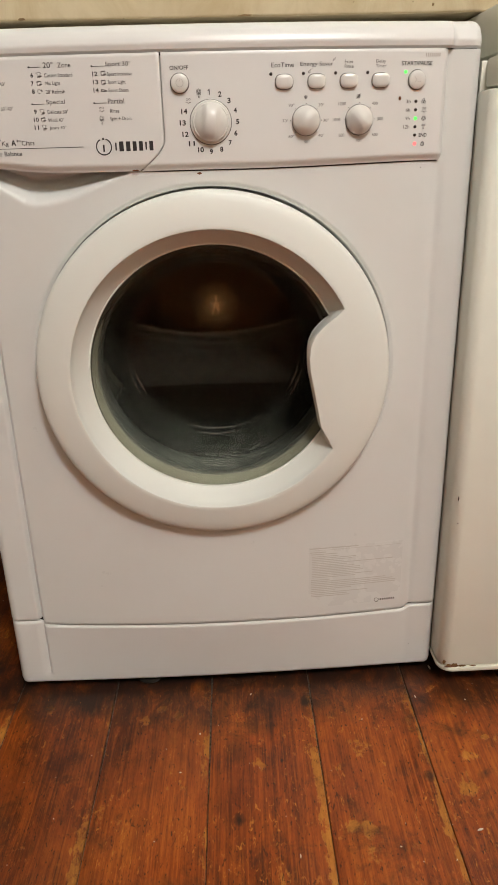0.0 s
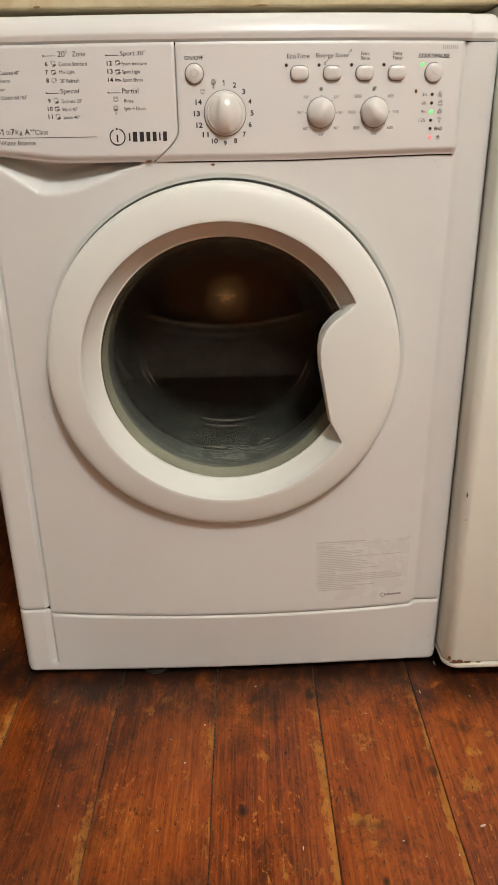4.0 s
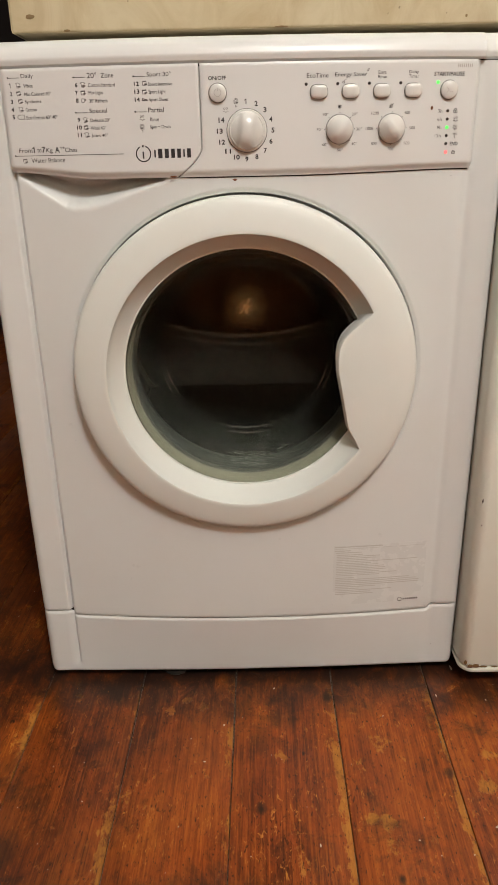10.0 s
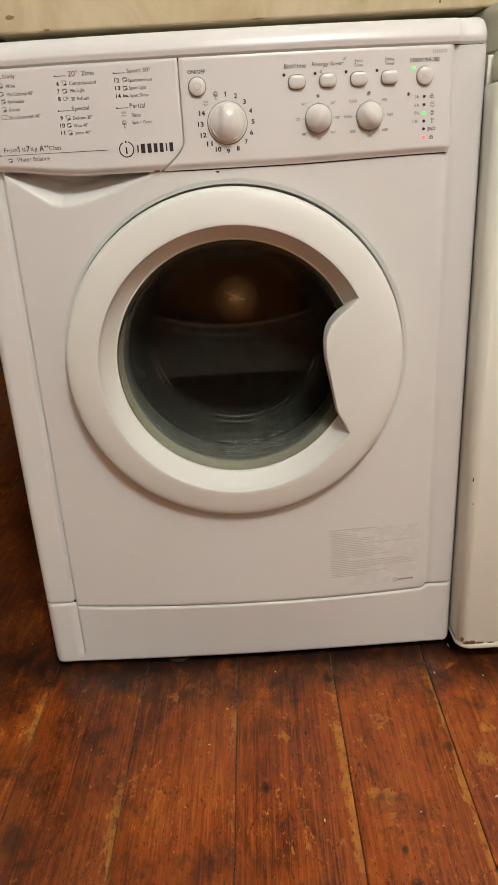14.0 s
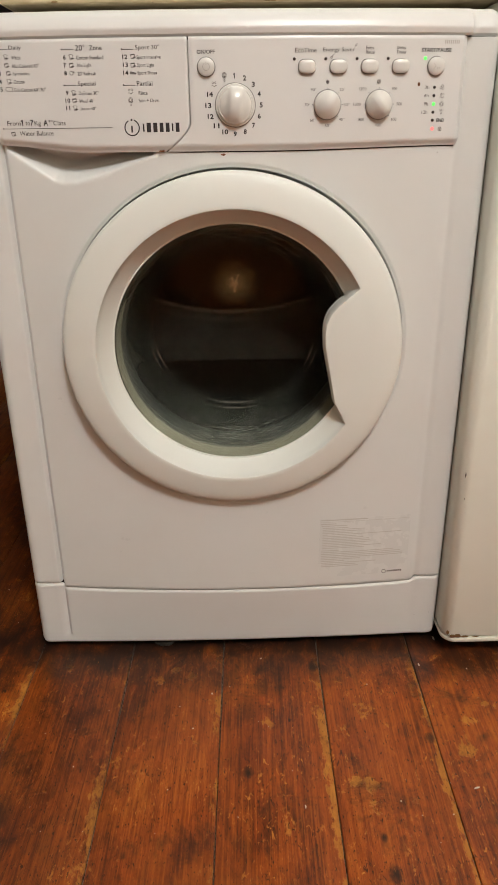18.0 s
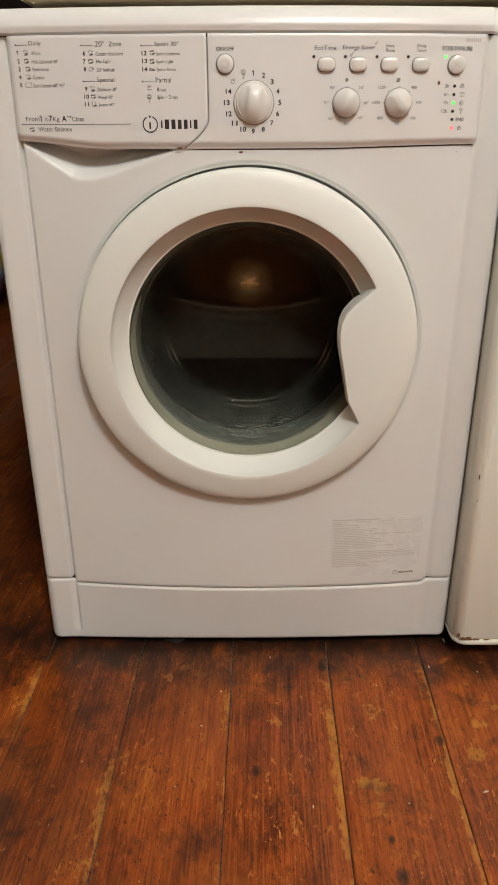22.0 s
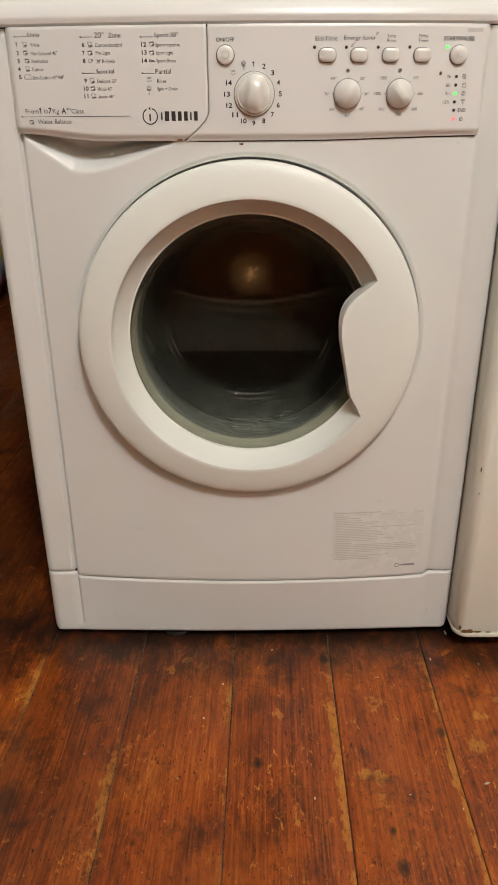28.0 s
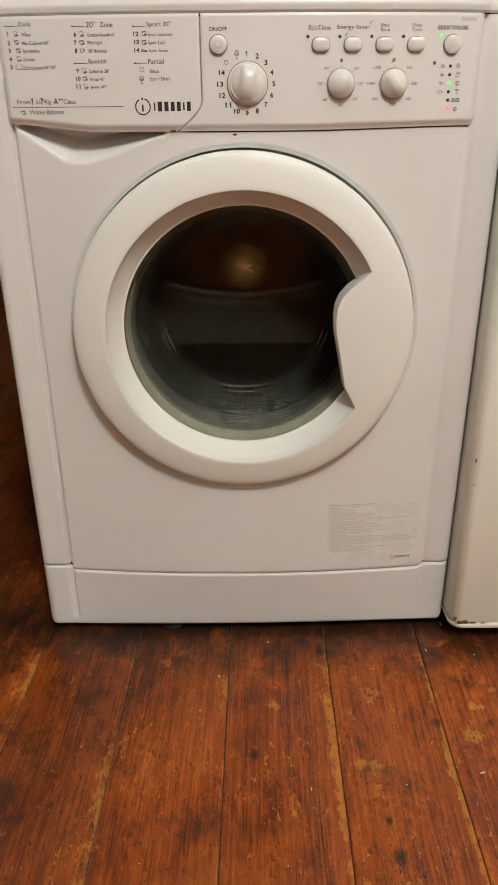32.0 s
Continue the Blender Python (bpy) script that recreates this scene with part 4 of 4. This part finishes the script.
# rules before the headings
for x0, x1, z in ((-0.2451, -0.2324, 0.7961), (-0.1738, -0.1617, 0.7947), (-0.1099, -0.0979, 0.7940), (-0.1745, -0.1621, 0.7609), (-0.1105, -0.0980, 0.7603), (-0.2473, -0.1260, 0.7193)):
    stroke([(x0 + (x1 - x0) * i / 12, z) for i in range(13)], 0.0005, drawer, INK, name="rule")
    stroke(arc(x0, z + 0.0002, 0.0004, n=8), 0.0008, drawer, INK, name="rule_dot")


# small programme symbols
def shirt(x, z, s):
    return [(x - s, z + 0.7 * s), (x - 0.4 * s, z + s), (x + 0.4 * s, z + s), (x + s, z + 0.6 * s), (x + 0.6 * s, z + 0.2 * s), (x + 0.5 * s, z - s), (x - 0.5 * s, z - s), (x - 0.5 * s, z + 0.2 * s)]


def basin(x, z, s):
    return [(x - s, z + 0.6 * s), (x - 0.7 * s, z - 0.9 * s), (x + 0.7 * s, z - 0.9 * s), (x + s, z + 0.6 * s)]


for x, z in ((-0.235, 0.7889), (-0.2348, 0.7657), (-0.1645, 0.7877), (-0.1653, 0.7538), (-0.1650, 0.7389)):
    stroke(shirt(x, z, 0.0024), 0.0004, drawer, GREY_INK, True)
    stroke([(x, z - 0.0012), (x + 0.0026, z - 0.0012)], 0.0013, drawer, GREY_INK)
for x, z in ((-0.2352, 0.7811), (-0.2343, 0.7735), (-0.1650, 0.7800), (-0.1651, 0.7463), (-0.2371, 0.7140), (-0.0988, 0.7875), (-0.0993, 0.7793)):
    stroke(basin(x, z, 0.0022), 0.0005, drawer, GREY_INK)
    stroke([(x - 0.0018, z + 0.0014), (x + 0.0018, z + 0.0018)], 0.0011, drawer, GREY_INK)
    stroke([(x + 0.0004, z - 0.001), (x + 0.0026, z - 0.0008)], 0.0012, drawer, GREY_INK)
stroke([(-0.2395, 0.7582), (-0.2380, 0.7603), (-0.2318, 0.7603), (-0.2318, 0.7561), (-0.2380, 0.7561)], 0.0004, drawer, GREY_INK, True)
stroke(arc(-0.1655, 0.7726, 0.0018), 0.0004, drawer, GREY_INK)
stroke([(-0.1635, 0.7742), (-0.1625, 0.7726)], 0.0008, drawer, GREY_INK)
stroke([(-0.1022, 0.7712), (-0.1018, 0.7730), (-0.0992, 0.7724), (-0.0968, 0.7716), (-0.0968, 0.7710)], 0.0008, drawer, GREY_INK, True)


def rinse(x, z, who):
    stroke(arc(x - 0.0013, z + 0.0012, 0.0009, n=10), 0.00035, who, GREY_INK)
    stroke(arc(x + 0.0012, z + 0.0014, 0.0009, n=10), 0.00035, who, GREY_INK)
    stroke([(x - 0.0026 + 0.00052 * i, z - 0.0018 + 0.0006 * math.sin(i * 0.9)) for i in range(11)], 0.00045, who, GREY_INK)


def spin(x, z, who):
    stroke(arc(x, z, 0.0022), 0.0004, who, GREY_INK)
    stroke(arc(x, z, 0.0012), 0.0004, who, GREY_INK)


def drain(x, z, who):
    for k in (0.0022, 0.0012):
        stroke([(x - 0.0022 + 0.00044 * i, z + k + 0.0003 * math.sin(i * 1.3)) for i in range(11)], 0.00035, who, GREY_INK)
    stroke([(x, z), (x - 0.0007, z - 0.0016), (x, z - 0.0023), (x + 0.0007, z - 0.0016)], 0.00035, who, GREY_INK, True)


rinse(-0.1035, 0.7545, drawer), spin(-0.1041, 0.7462, drawer), drain(-0.1041, 0.7425, drawer)
rinse(-0.0140, 0.7604, fascia), spin(-0.0030, 0.7690, fascia), drain(-0.0030, 0.7650, fascia)
for dx, dz in ((0, 0.0012), (-0.0011, -0.0006), (0.0011, -0.0008)):
    stroke(arc(0.2336 + dx, 0.7557 + dz, 0.0012, n=12), 0.00045, fascia, INK)
rinse(0.2346, 0.7475, fascia), spin(0.2345, 0.7392, fascia), drain(0.2349, 0.7311, fascia)
stroke([(0.2332, 0.7150), (0.2364, 0.7150), (0.2364, 0.7126), (0.2332, 0.7126)], 0.0005, fascia, INK, True)
stroke(arc(0.2348, 0.7152, 0.0011, 0, 180, 10), 0.0005, fascia, INK)
stroke([(0.2348, 0.7142), (0.2348, 0.7134)], 0.0006, fascia, INK)
for a in (0, 60, 120):
    c, q = 0.0020 * math.cos(radians(a + 90)), 0.0020 * math.sin(radians(a + 90))
    stroke([(0.1074 - c, 0.7614 - q), (0.1074 + c, 0.7614 + q)], 0.0004, fascia, INK)
stroke(arc(0.1074, 0.7614, 0.0014, n=14), 0.0004, fascia, INK)
stroke(arc(0.1630, 0.7614, 0.0018, n=16), 0.0004, fascia, INK)
stroke(arc(0.1630, 0.7614, 0.0010, n=12), 0.0004, fascia, INK)
stroke([(0.1608, 0.7592), (0.1652, 0.7636)], 0.0004, fascia, INK)
for cx in (0.1078, 0.1643):
    for a in range(0, 360, 45):
        stroke(arc(cx + 0.0162 * math.cos(radians(a)), 0.7394 + 0.0160 * math.sin(radians(a)), 0.0002, n=6), 0.0005, fascia, INK, name="scale_dot")
# leaf and plug by the saver option
stroke([(0.1352, 0.7946), (0.1362, 0.7966), (0.1378, 0.7972), (0.1372, 0.7954)], 0.0004, fascia, GREY_INK, True)
stroke([(0.1112, 0.7852), (0.1122, 0.7868), (0.1140, 0.7876)], 0.0004, fascia, GREY_INK)
stroke(arc(0.1108, 0.7846, 0.0010, n=12), 0.0005, fascia, GREY_INK)
# embossed signs on the round buttons
for who, cx, cz in ((power, -0.0219, 0.7766),):
    stroke(arc(cx, cz, 0.0036, 120, 420, 20), 0.0005, who, FAINT_INK, lift=0.0046)
    stroke([(cx, cz + 0.0016), (cx, cz + 0.0044)], 0.0005, who, FAINT_INK, lift=0.0046)
stroke([(0.2215, 0.7785), (0.2238, 0.7758), (0.2215, 0.7731)], 0.0005, start, FAINT_INK, lift=0.0046)
for sx in (0.2258, 0.2276):
    stroke([(sx, 0.7736), (sx, 0.7742)], 0.0009, start, FAINT_INK, lift=0.0046)


# maker's mark as plain shapes: a ring with a post, and a row of blocks
def mark(x, z, s, parent, ink, lift=0.00025):
    stroke(arc(x, z, 0.0078 * s, 70, -240, 36), 0.0012 * s, parent, ink, name="maker_ring", lift=lift)
    stroke([(x - 0.0002, z + 0.0016 * s), (x - 0.0002, z - 0.0042 * s)], 0.0017 * s, parent, ink, name="maker_post", lift=lift)
    stroke([(x - 0.0002, z + 0.0072 * s), (x - 0.0002, z + 0.0082 * s)], 0.0019 * s, parent, ink, name="maker_dot", lift=lift)
    left = x + 0.0118 * s
    for wide in (0.0016, 0.0046, 0.0044, 0.0040, 0.0040, 0.0016, 0.0040):
        stroke([(left + wide * s / 2, z - 0.0034 * s), (left + wide * s / 2, z + 0.0034 * s)], wide * s, parent, ink, name="maker_bar", lift=lift)
        left += (wide + 0.0026) * s


mark(-0.1046, 0.7189, 1.0, drawer, INK)
for i in range(8):
    stroke([(0.2334 + 0.0021 * i, 0.7977), (0.2334 + 0.0021 * i, 0.8004)], 0.0011, fascia, FAINT_INK, name="type_bar")


# ---- data sticker ----
def build_sticker():
    def at(x, z, lift):
        return (x, -bulge(x) + crease(x) - lift, z)
    k = Nodes("clear_film")
    k.put("Base Color", (0.694, 0.712, 0.690))
    k.put("Roughness", k.math("ADD", k.math("MULTIPLY", k.noise(k.coord, 40, 3), 0.08), 0.23))
    bm = sheet(48, 4, lambda u, v: at(0.1155 + 0.1285 * u, 0.1285 + 0.094 * v, 0.0004))
    film = part("sticker", skirt(bm, 0.0003), k.m, machine, "glossy clear data sticker with grey lines of print")
    rng = random.Random(5)
    def bar(x, z, w, h):
        b = sheet(24, 1, lambda u, v: at(x + w * u, z + h * (v - 0.5), 0.00055))
        part("print_line", b, STICKER_INK, film, smooth=False)
    bar(0.1165, 0.2205, 0.066, 0.0015), bar(0.1165, 0.2175, 0.126, 0.0005), bar(0.1165, 0.2145, 0.022, 0.0014), bar(0.118, 0.2115, 0.036, 0.0012)
    z = 0.2080
    for i in range(13):
        w = (0.036, 0.060, 0.055, 0.043, 0.112, 0.048, 0.058, 0.066, 0.068, 0.070, 0.060, 0.084, 0.060)[i]
        bar(0.1195, z, w, 0.0011)
        z -= 0.0027
    z -= 0.0012
    for i in range(10):
        w = (0.026, 0.104, 0.114, 0.118, 0.118, 0.056, 0.034, 0.080, 0.050, 0.054)[i]
        bar(0.1185, z, w * rng.uniform(0.97, 1.0), 0.0013)
        z -= 0.0029
    # maker's mark
    b = lathe([(0.0033, 0), (0.0033, -0.0002), (0.0026, -0.0002), (0.0026, 0)], 28, (0.2105, -bulge(0.2105) - 0.0006, 0.1315))
    part("maker_ring", b, GREY_INK, film)
    for i in range(7):
        bar_x = 0.2155 + 0.0031 * i
        b = sheet(2, 1, lambda u, v: at(bar_x + 0.0021 * u, 0.1315 + 0.0030 * (v - 0.5), 0.00055))
        part("maker_bar", b, GREY_INK, film, smooth=False)


build_sticker()


# ---- wear on the machine ----
def blotch(name, x, z, w, h, y, material, parent, seed, label):
    rng = random.Random(seed)
    bm = bmesh.new()
    n = 16
    rim = [bm.verts.new((x + w / 2 * math.cos(6.2832 * i / n) * rng.uniform(0.65, 1), y, z + h / 2 * math.sin(6.2832 * i / n) * rng.uniform(0.6, 1))) for i in range(n)]
    mid = bm.verts.new((x, y - 0.0005, z))
    for i in range(n):
        bm.faces.new((rim[i], rim[(i + 1) % n], mid))
    bmesh.ops.recalc_face_normals(bm, faces=bm.faces)
    return part(name, bm, material, parent, label)


blotch("rust_stain", -0.0735, 0.6950, 0.009, 0.0024, -0.0188, RUST, drawer, 1, "rust stain at the drawer edge")
blotch("rust_stain", -0.006, 0.6905, 0.006, 0.0030, -0.0164, RUST, machine, 2, "small rust stain under the panel")
for i, (sx, sz) in enumerate(((0.2625, 0.050), (0.2830, 0.054), (0.236, 0.690), (0.225, 0.700))):
    blotch("chip", sx, sz, 0.0010, 0.0014, front_y(sx, max(sz, 0.12)) - 0.0006, CHIP, machine, 10 + i, "tiny dark chip in the paint")
FOOT = plain("foot_grey", (0.030, 0.028, 0.024), 0.3)
for fx, fy in ((-0.113, 0.019), (0.22, 0.06), (-0.112, 0.48), (0.22, 0.48)):
    part("foot", lathe([(0.0, -0.034), (0.010, -0.034), (0.010, -0.008), (0.019, -0.006), (0.020, -0.002), (0.018, 0.0), (0.0, 0.0)], 24), FOOT, machine, "round grey levelling foot").matrix_basis = pose(fx, fy, 0.0, -90)


# ---- refrigerator ----
def build_fridge():
    f = thing("refrigerator", "old cream-white under-counter refrigerator with rusty lower door edge", "refrigerator")
    part("cabinet", block(0.2995, 0.86, 0.012, 0.58, 0.035, 0.795, 0.002, 2), CREAM_TRIM, f)
    def slab(z0, z1, x0, x1, y0, y1, r, rz=0.003):
        bm = bmesh.new()
        n = 12
        out = []
        for cx, cy, a0 in ((x0 + r, y0 + r, 180), (x1 - r, y0 + r, 270)):
            out += [(cx + r * math.cos(radians(a0 + 90 * i / n)), cy + r * math.sin(radians(a0 + 90 * i / n))) for i in range(n + 1)]
        out += [(x1, y1), (x0, y1)]
        rows = []
        for z, inset in ((z0, rz), (z0 + rz * 0.3, rz * 0.3), (z0 + rz, 0), (z1 - rz, 0), (z1 - rz * 0.3, rz * 0.3), (z1, rz)):
            cx, cy = (x0 + x1) / 2, (y0 + y1) / 2
            rows.append([bm.verts.new((cx + (x - cx) * (1 - inset / (x1 - x0) * 2), cy + (y - cy) * (1 - inset / (y1 - y0) * 2), z)) for x, y in out])
        for a, b in zip(rows, rows[1:]):
            for i in range(len(a)):
                j = (i + 1) % len(a)
                bm.faces.new((a[i], a[j], b[j], b[i]))
        bm.faces.new(rows[0][::-1])
        bm.faces.new(rows[-1])
        bmesh.ops.recalc_face_normals(bm, faces=bm.faces)
        return bm
    d = part("door", slab(0.036, 0.765, 0.2972, 0.862, -0.036, 0.010, 0.015), CREAM, f, "cream enamelled door with small chips")
    part("bottom_trim", slab(0.0275, 0.0345, 0.2966, 0.864, -0.0385, 0.024, 0.020, 0.002), CREAM_TRIM, d, "pale trim strip under the door")
    part("top_trim", slab(0.768, 0.797, 0.3050, 0.862, -0.034, 0.010, 0.008), CREAM_TRIM, d, "pale grip trim over the door")
    part("top_cap", slab(0.800, 0.8500, 0.312, 0.866, -0.004, 0.58, 0.012, 0.006), CREAM_TRIM, f, "pale worn top cap")
    part("plinth", block(0.315, 0.85, 0.045, 0.56, 0.0, 0.036), DARK, f, "dark recessed plinth")
    for i, (x, z, w, h) in enumerate(((0.3030, 0.297, 0.0020, 0.0085), (0.3045, 0.262, 0.0020, 0.0024), (0.325, 0.4, 0.001, 0.002))):
        a = math.acos(max(-1, min(1, (0.3122 - x) / 0.015)))
        blotch("chip", x, z, w, h, -0.021 - 0.015 * math.sin(a) - 0.0006, CHIP, d, 30 + i, "dark chip in the enamel")
    for i, (x, z, w, h) in enumerate(((0.315, 0.0368, 0.026, 0.0035), (0.329, 0.0372, 0.015, 0.0042), (0.310, 0.039, 0.008, 0.006), (0.318, 0.0392, 0.012, 0.006), (0.304, 0.043, 0.006, 0.009), (0.345, 0.0366, 0.012, 0.0025))):
        a = math.acos(max(-1, min(1, (0.3122 - x) / 0.015))) if x < 0.3122 else math.pi / 2
        blotch("rust_stain", x, z, w, h, -0.021 - 0.015 * math.sin(a) - 0.0012, OCHRE if i else RUST, d, 40 + i, "rust along the lower door edge")


build_fridge()


# ---- worktop ----
wt = thing("worktop", "cream marble-look laminate worktop with worn lower edge", "worktop")
part("slab", block(-0.2570, 2.19, 0.078, 0.615, 0.8512, 0.9100, 0.003, 2), MARBLE, wt)
part("front_edging", block(-0.2585, 2.19, 0.0745, 0.0782, 0.8500, 0.9105, 0.0030, 3), MARBLE, wt, "rounded cream laminate front edging")
part("end_edging", block(-0.2592, -0.2568, 0.0785, 0.615, 0.8505, 0.9102, 0.0011, 2), MARBLE, wt, "cream laminate end edging")
for i, (x, z, w, h) in enumerate(((-0.195, 0.8515, 0.010, 0.003), (0.26, 0.858, 0.003, 0.004), (0.05, 0.8512, 0.02, 0.002), (-0.235, 0.866, 0.012, 0.006))):
    blotch("stain", x, z, w, h, 0.0742, plain("brown_stain", (0.22, 0.14, 0.06), 0.8), wt, 60 + i, "brown worn spot on the edging")


# ---- bag of laundry in the dim passage ----
def build_bag():
    k = Nodes("printed_bag")
    z = k.t.nodes.new("ShaderNodeSeparateXYZ")
    k.link(k.coord, z.inputs[0])
    wob = k.math("ADD", z.outputs[2], k.math("MULTIPLY", k.noise(k.coord, 9, 3), 0.10))
    k.put("Base Color", k.ramp(k.math("MULTIPLY", wob, 2.2), (0.0, (0.55, 0.54, 0.52)), (0.24, (0.60, 0.10, 0.10)), (0.46, (0.32, 0.40, 0.55)), (0.62, (0.60, 0.48, 0.06)), (0.82, (0.50, 0.50, 0.52))))
    k.put("Roughness", 0.4)
    bm = bmesh.new()
    bmesh.ops.create_icosphere(bm, subdivisions=4, radius=1)
    for v in bm.verts:
        n = noise.noise(v.co * 1.7) * 0.22 + noise.noise(v.co * 5) * 0.08
        v.co = Vector((v.co.x * 0.20, v.co.y * 0.16, max(-0.92, v.co.z) * 0.21)) * (1 + n)
    low = min(v.co.z for v in bm.verts)
    for v in bm.verts:
        v.co.z -= low
    ob = tagged(new("plastic_bag", mesh_of("plastic_bag", bm, k.m)), "crumpled printed plastic bag on the dim floor", "bag")
    ob.location = (-1.22, 2.2, 0.0)


build_bag()


# ---- floor boards, crumbs ----
def dust_material():
    k = Nodes("joint_dust")
    k.put("Base Color", k.ramp(k.noise(k.coord, 210, 4, 0.7), (0.42, (0.014, 0.010, 0.008)), (0.60, (0.20, 0.165, 0.12))))
    k.put("Roughness", 0.95)
    return k.m


DUST = dust_material()


def build_floor():
    base = structure("floor", block(-2.2, 2.2, -3.2, 3.2, -0.06, -0.0038), DUST, "old varnished wooden floor of wide worn boards")
    seams = [-0.2973, -0.1592, -0.0228, 0.1170, 0.2540]
    xs = list(seams)
    while xs[0] > -2.1:
        xs.insert(0, xs[0] - 0.137)
    while xs[-1] < 2.1:
        xs.append(xs[-1] + 0.137)
    cache = {}
    rng = random.Random(3)
    for a, b in zip(xs, xs[1:]):
        w = round(b - a - 0.0011, 4)
        if w not in cache:
            bm = bmesh.new()
            n = 160
            rows = []
            prof = [(-w / 2, -0.026), (-w / 2, -0.0020), (-w / 2 + 0.0007, -0.0006), (-w / 2 + 0.003, 0.0), (0.0, 0.0002), (w / 2 - 0.003, 0.0), (w / 2 - 0.0007, -0.0006), (w / 2, -0.0020), (w / 2, -0.026)]
            for i in range(n + 1):
                y = -3.2 + 6.4 * i / n
                rag = 0.0006 * noise.noise((y * 22, w * 90, 0)) + 0.0006 * noise.noise((y * 5, w * 90, 3))
                rag2 = 0.0006 * noise.noise((y * 22, w * 90, 7)) + 0.0006 * noise.noise((y * 5, w * 90, 9))
                rows.append([bm.verts.new((x + (rag if x < 0 else rag2 if x > 0 else 0), y, z)) for x, z in prof])
            for r, s in zip(rows, rows[1:]):
                for i in range(len(prof) - 1):
                    bm.faces.new((r[i], r[i + 1], s[i + 1], s[i]))
            bmesh.ops.recalc_face_normals(bm, faces=bm.faces)
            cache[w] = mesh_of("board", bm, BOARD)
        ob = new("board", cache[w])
        ob.matrix_basis = pose((a + b) / 2, 0, -0.0005 + rng.uniform(-0.0006, 0.0002), 0, 0, -0.95)
        ob.parent = base


build_floor()

CRUMB = plain("pale_crumb", (0.62, 0.55, 0.46), 0.8)


def build_crumbs():
    rng = random.Random(11)
    spots = [(-0.038, -0.102, 0.0024), (-0.061, -0.164, 0.0022), (-0.205, -0.221, 0.0014), (-0.086, -0.258, 0.0013), (-0.081, -0.125, 0.0013), (0.261, -0.053, 0.0038), (0.179, -0.090, 0.0018),
             (0.279, -0.266, 0.0048), (0.186, -0.281, 0.0016), (0.075, -0.286, 0.0034), (0.242, -0.300, 0.0016), (0.328, -0.063, 0.0018), (0.032, -0.032, 0.0026), (0.297, 0.005, 0.006)]
    spots += [(rng.uniform(-0.40, -0.33), rng.uniform(0.05, 0.40), 0.0015) for i in range(8)] + [(rng.uniform(-0.3, 0.35), rng.uniform(-0.40, -0.03), 0.0009) for i in range(30)]
    for x, y, s in spots:
        bm = bmesh.new()
        bmesh.ops.create_icosphere(bm, subdivisions=1, radius=1)
        for v in bm.verts:
            v.co = Vector((v.co.x * s * (0.5 if s < 0.003 else 0.26), v.co.y * s * 0.85, (v.co.z + 0.8) * s * 0.25)) * rng.uniform(0.8, 1.15)
        ob = tagged(new("crumb", mesh_of("crumb", bm, CRUMB)), "tiny pale crumb on the boards", "crumb", "crumbs on the floor")
        ob.matrix_basis = pose(x, y, 0.0, 0, 0, rng.uniform(0, 180))


build_crumbs()


# ---- what moves ----
def motions():
    rows = [(i * 0.1, pose(DOOR_X, 0.100, DOOR_Z, 0, 83.0 * i, 0)) for i in range(321)]
    walk(drum, rows)


motions()
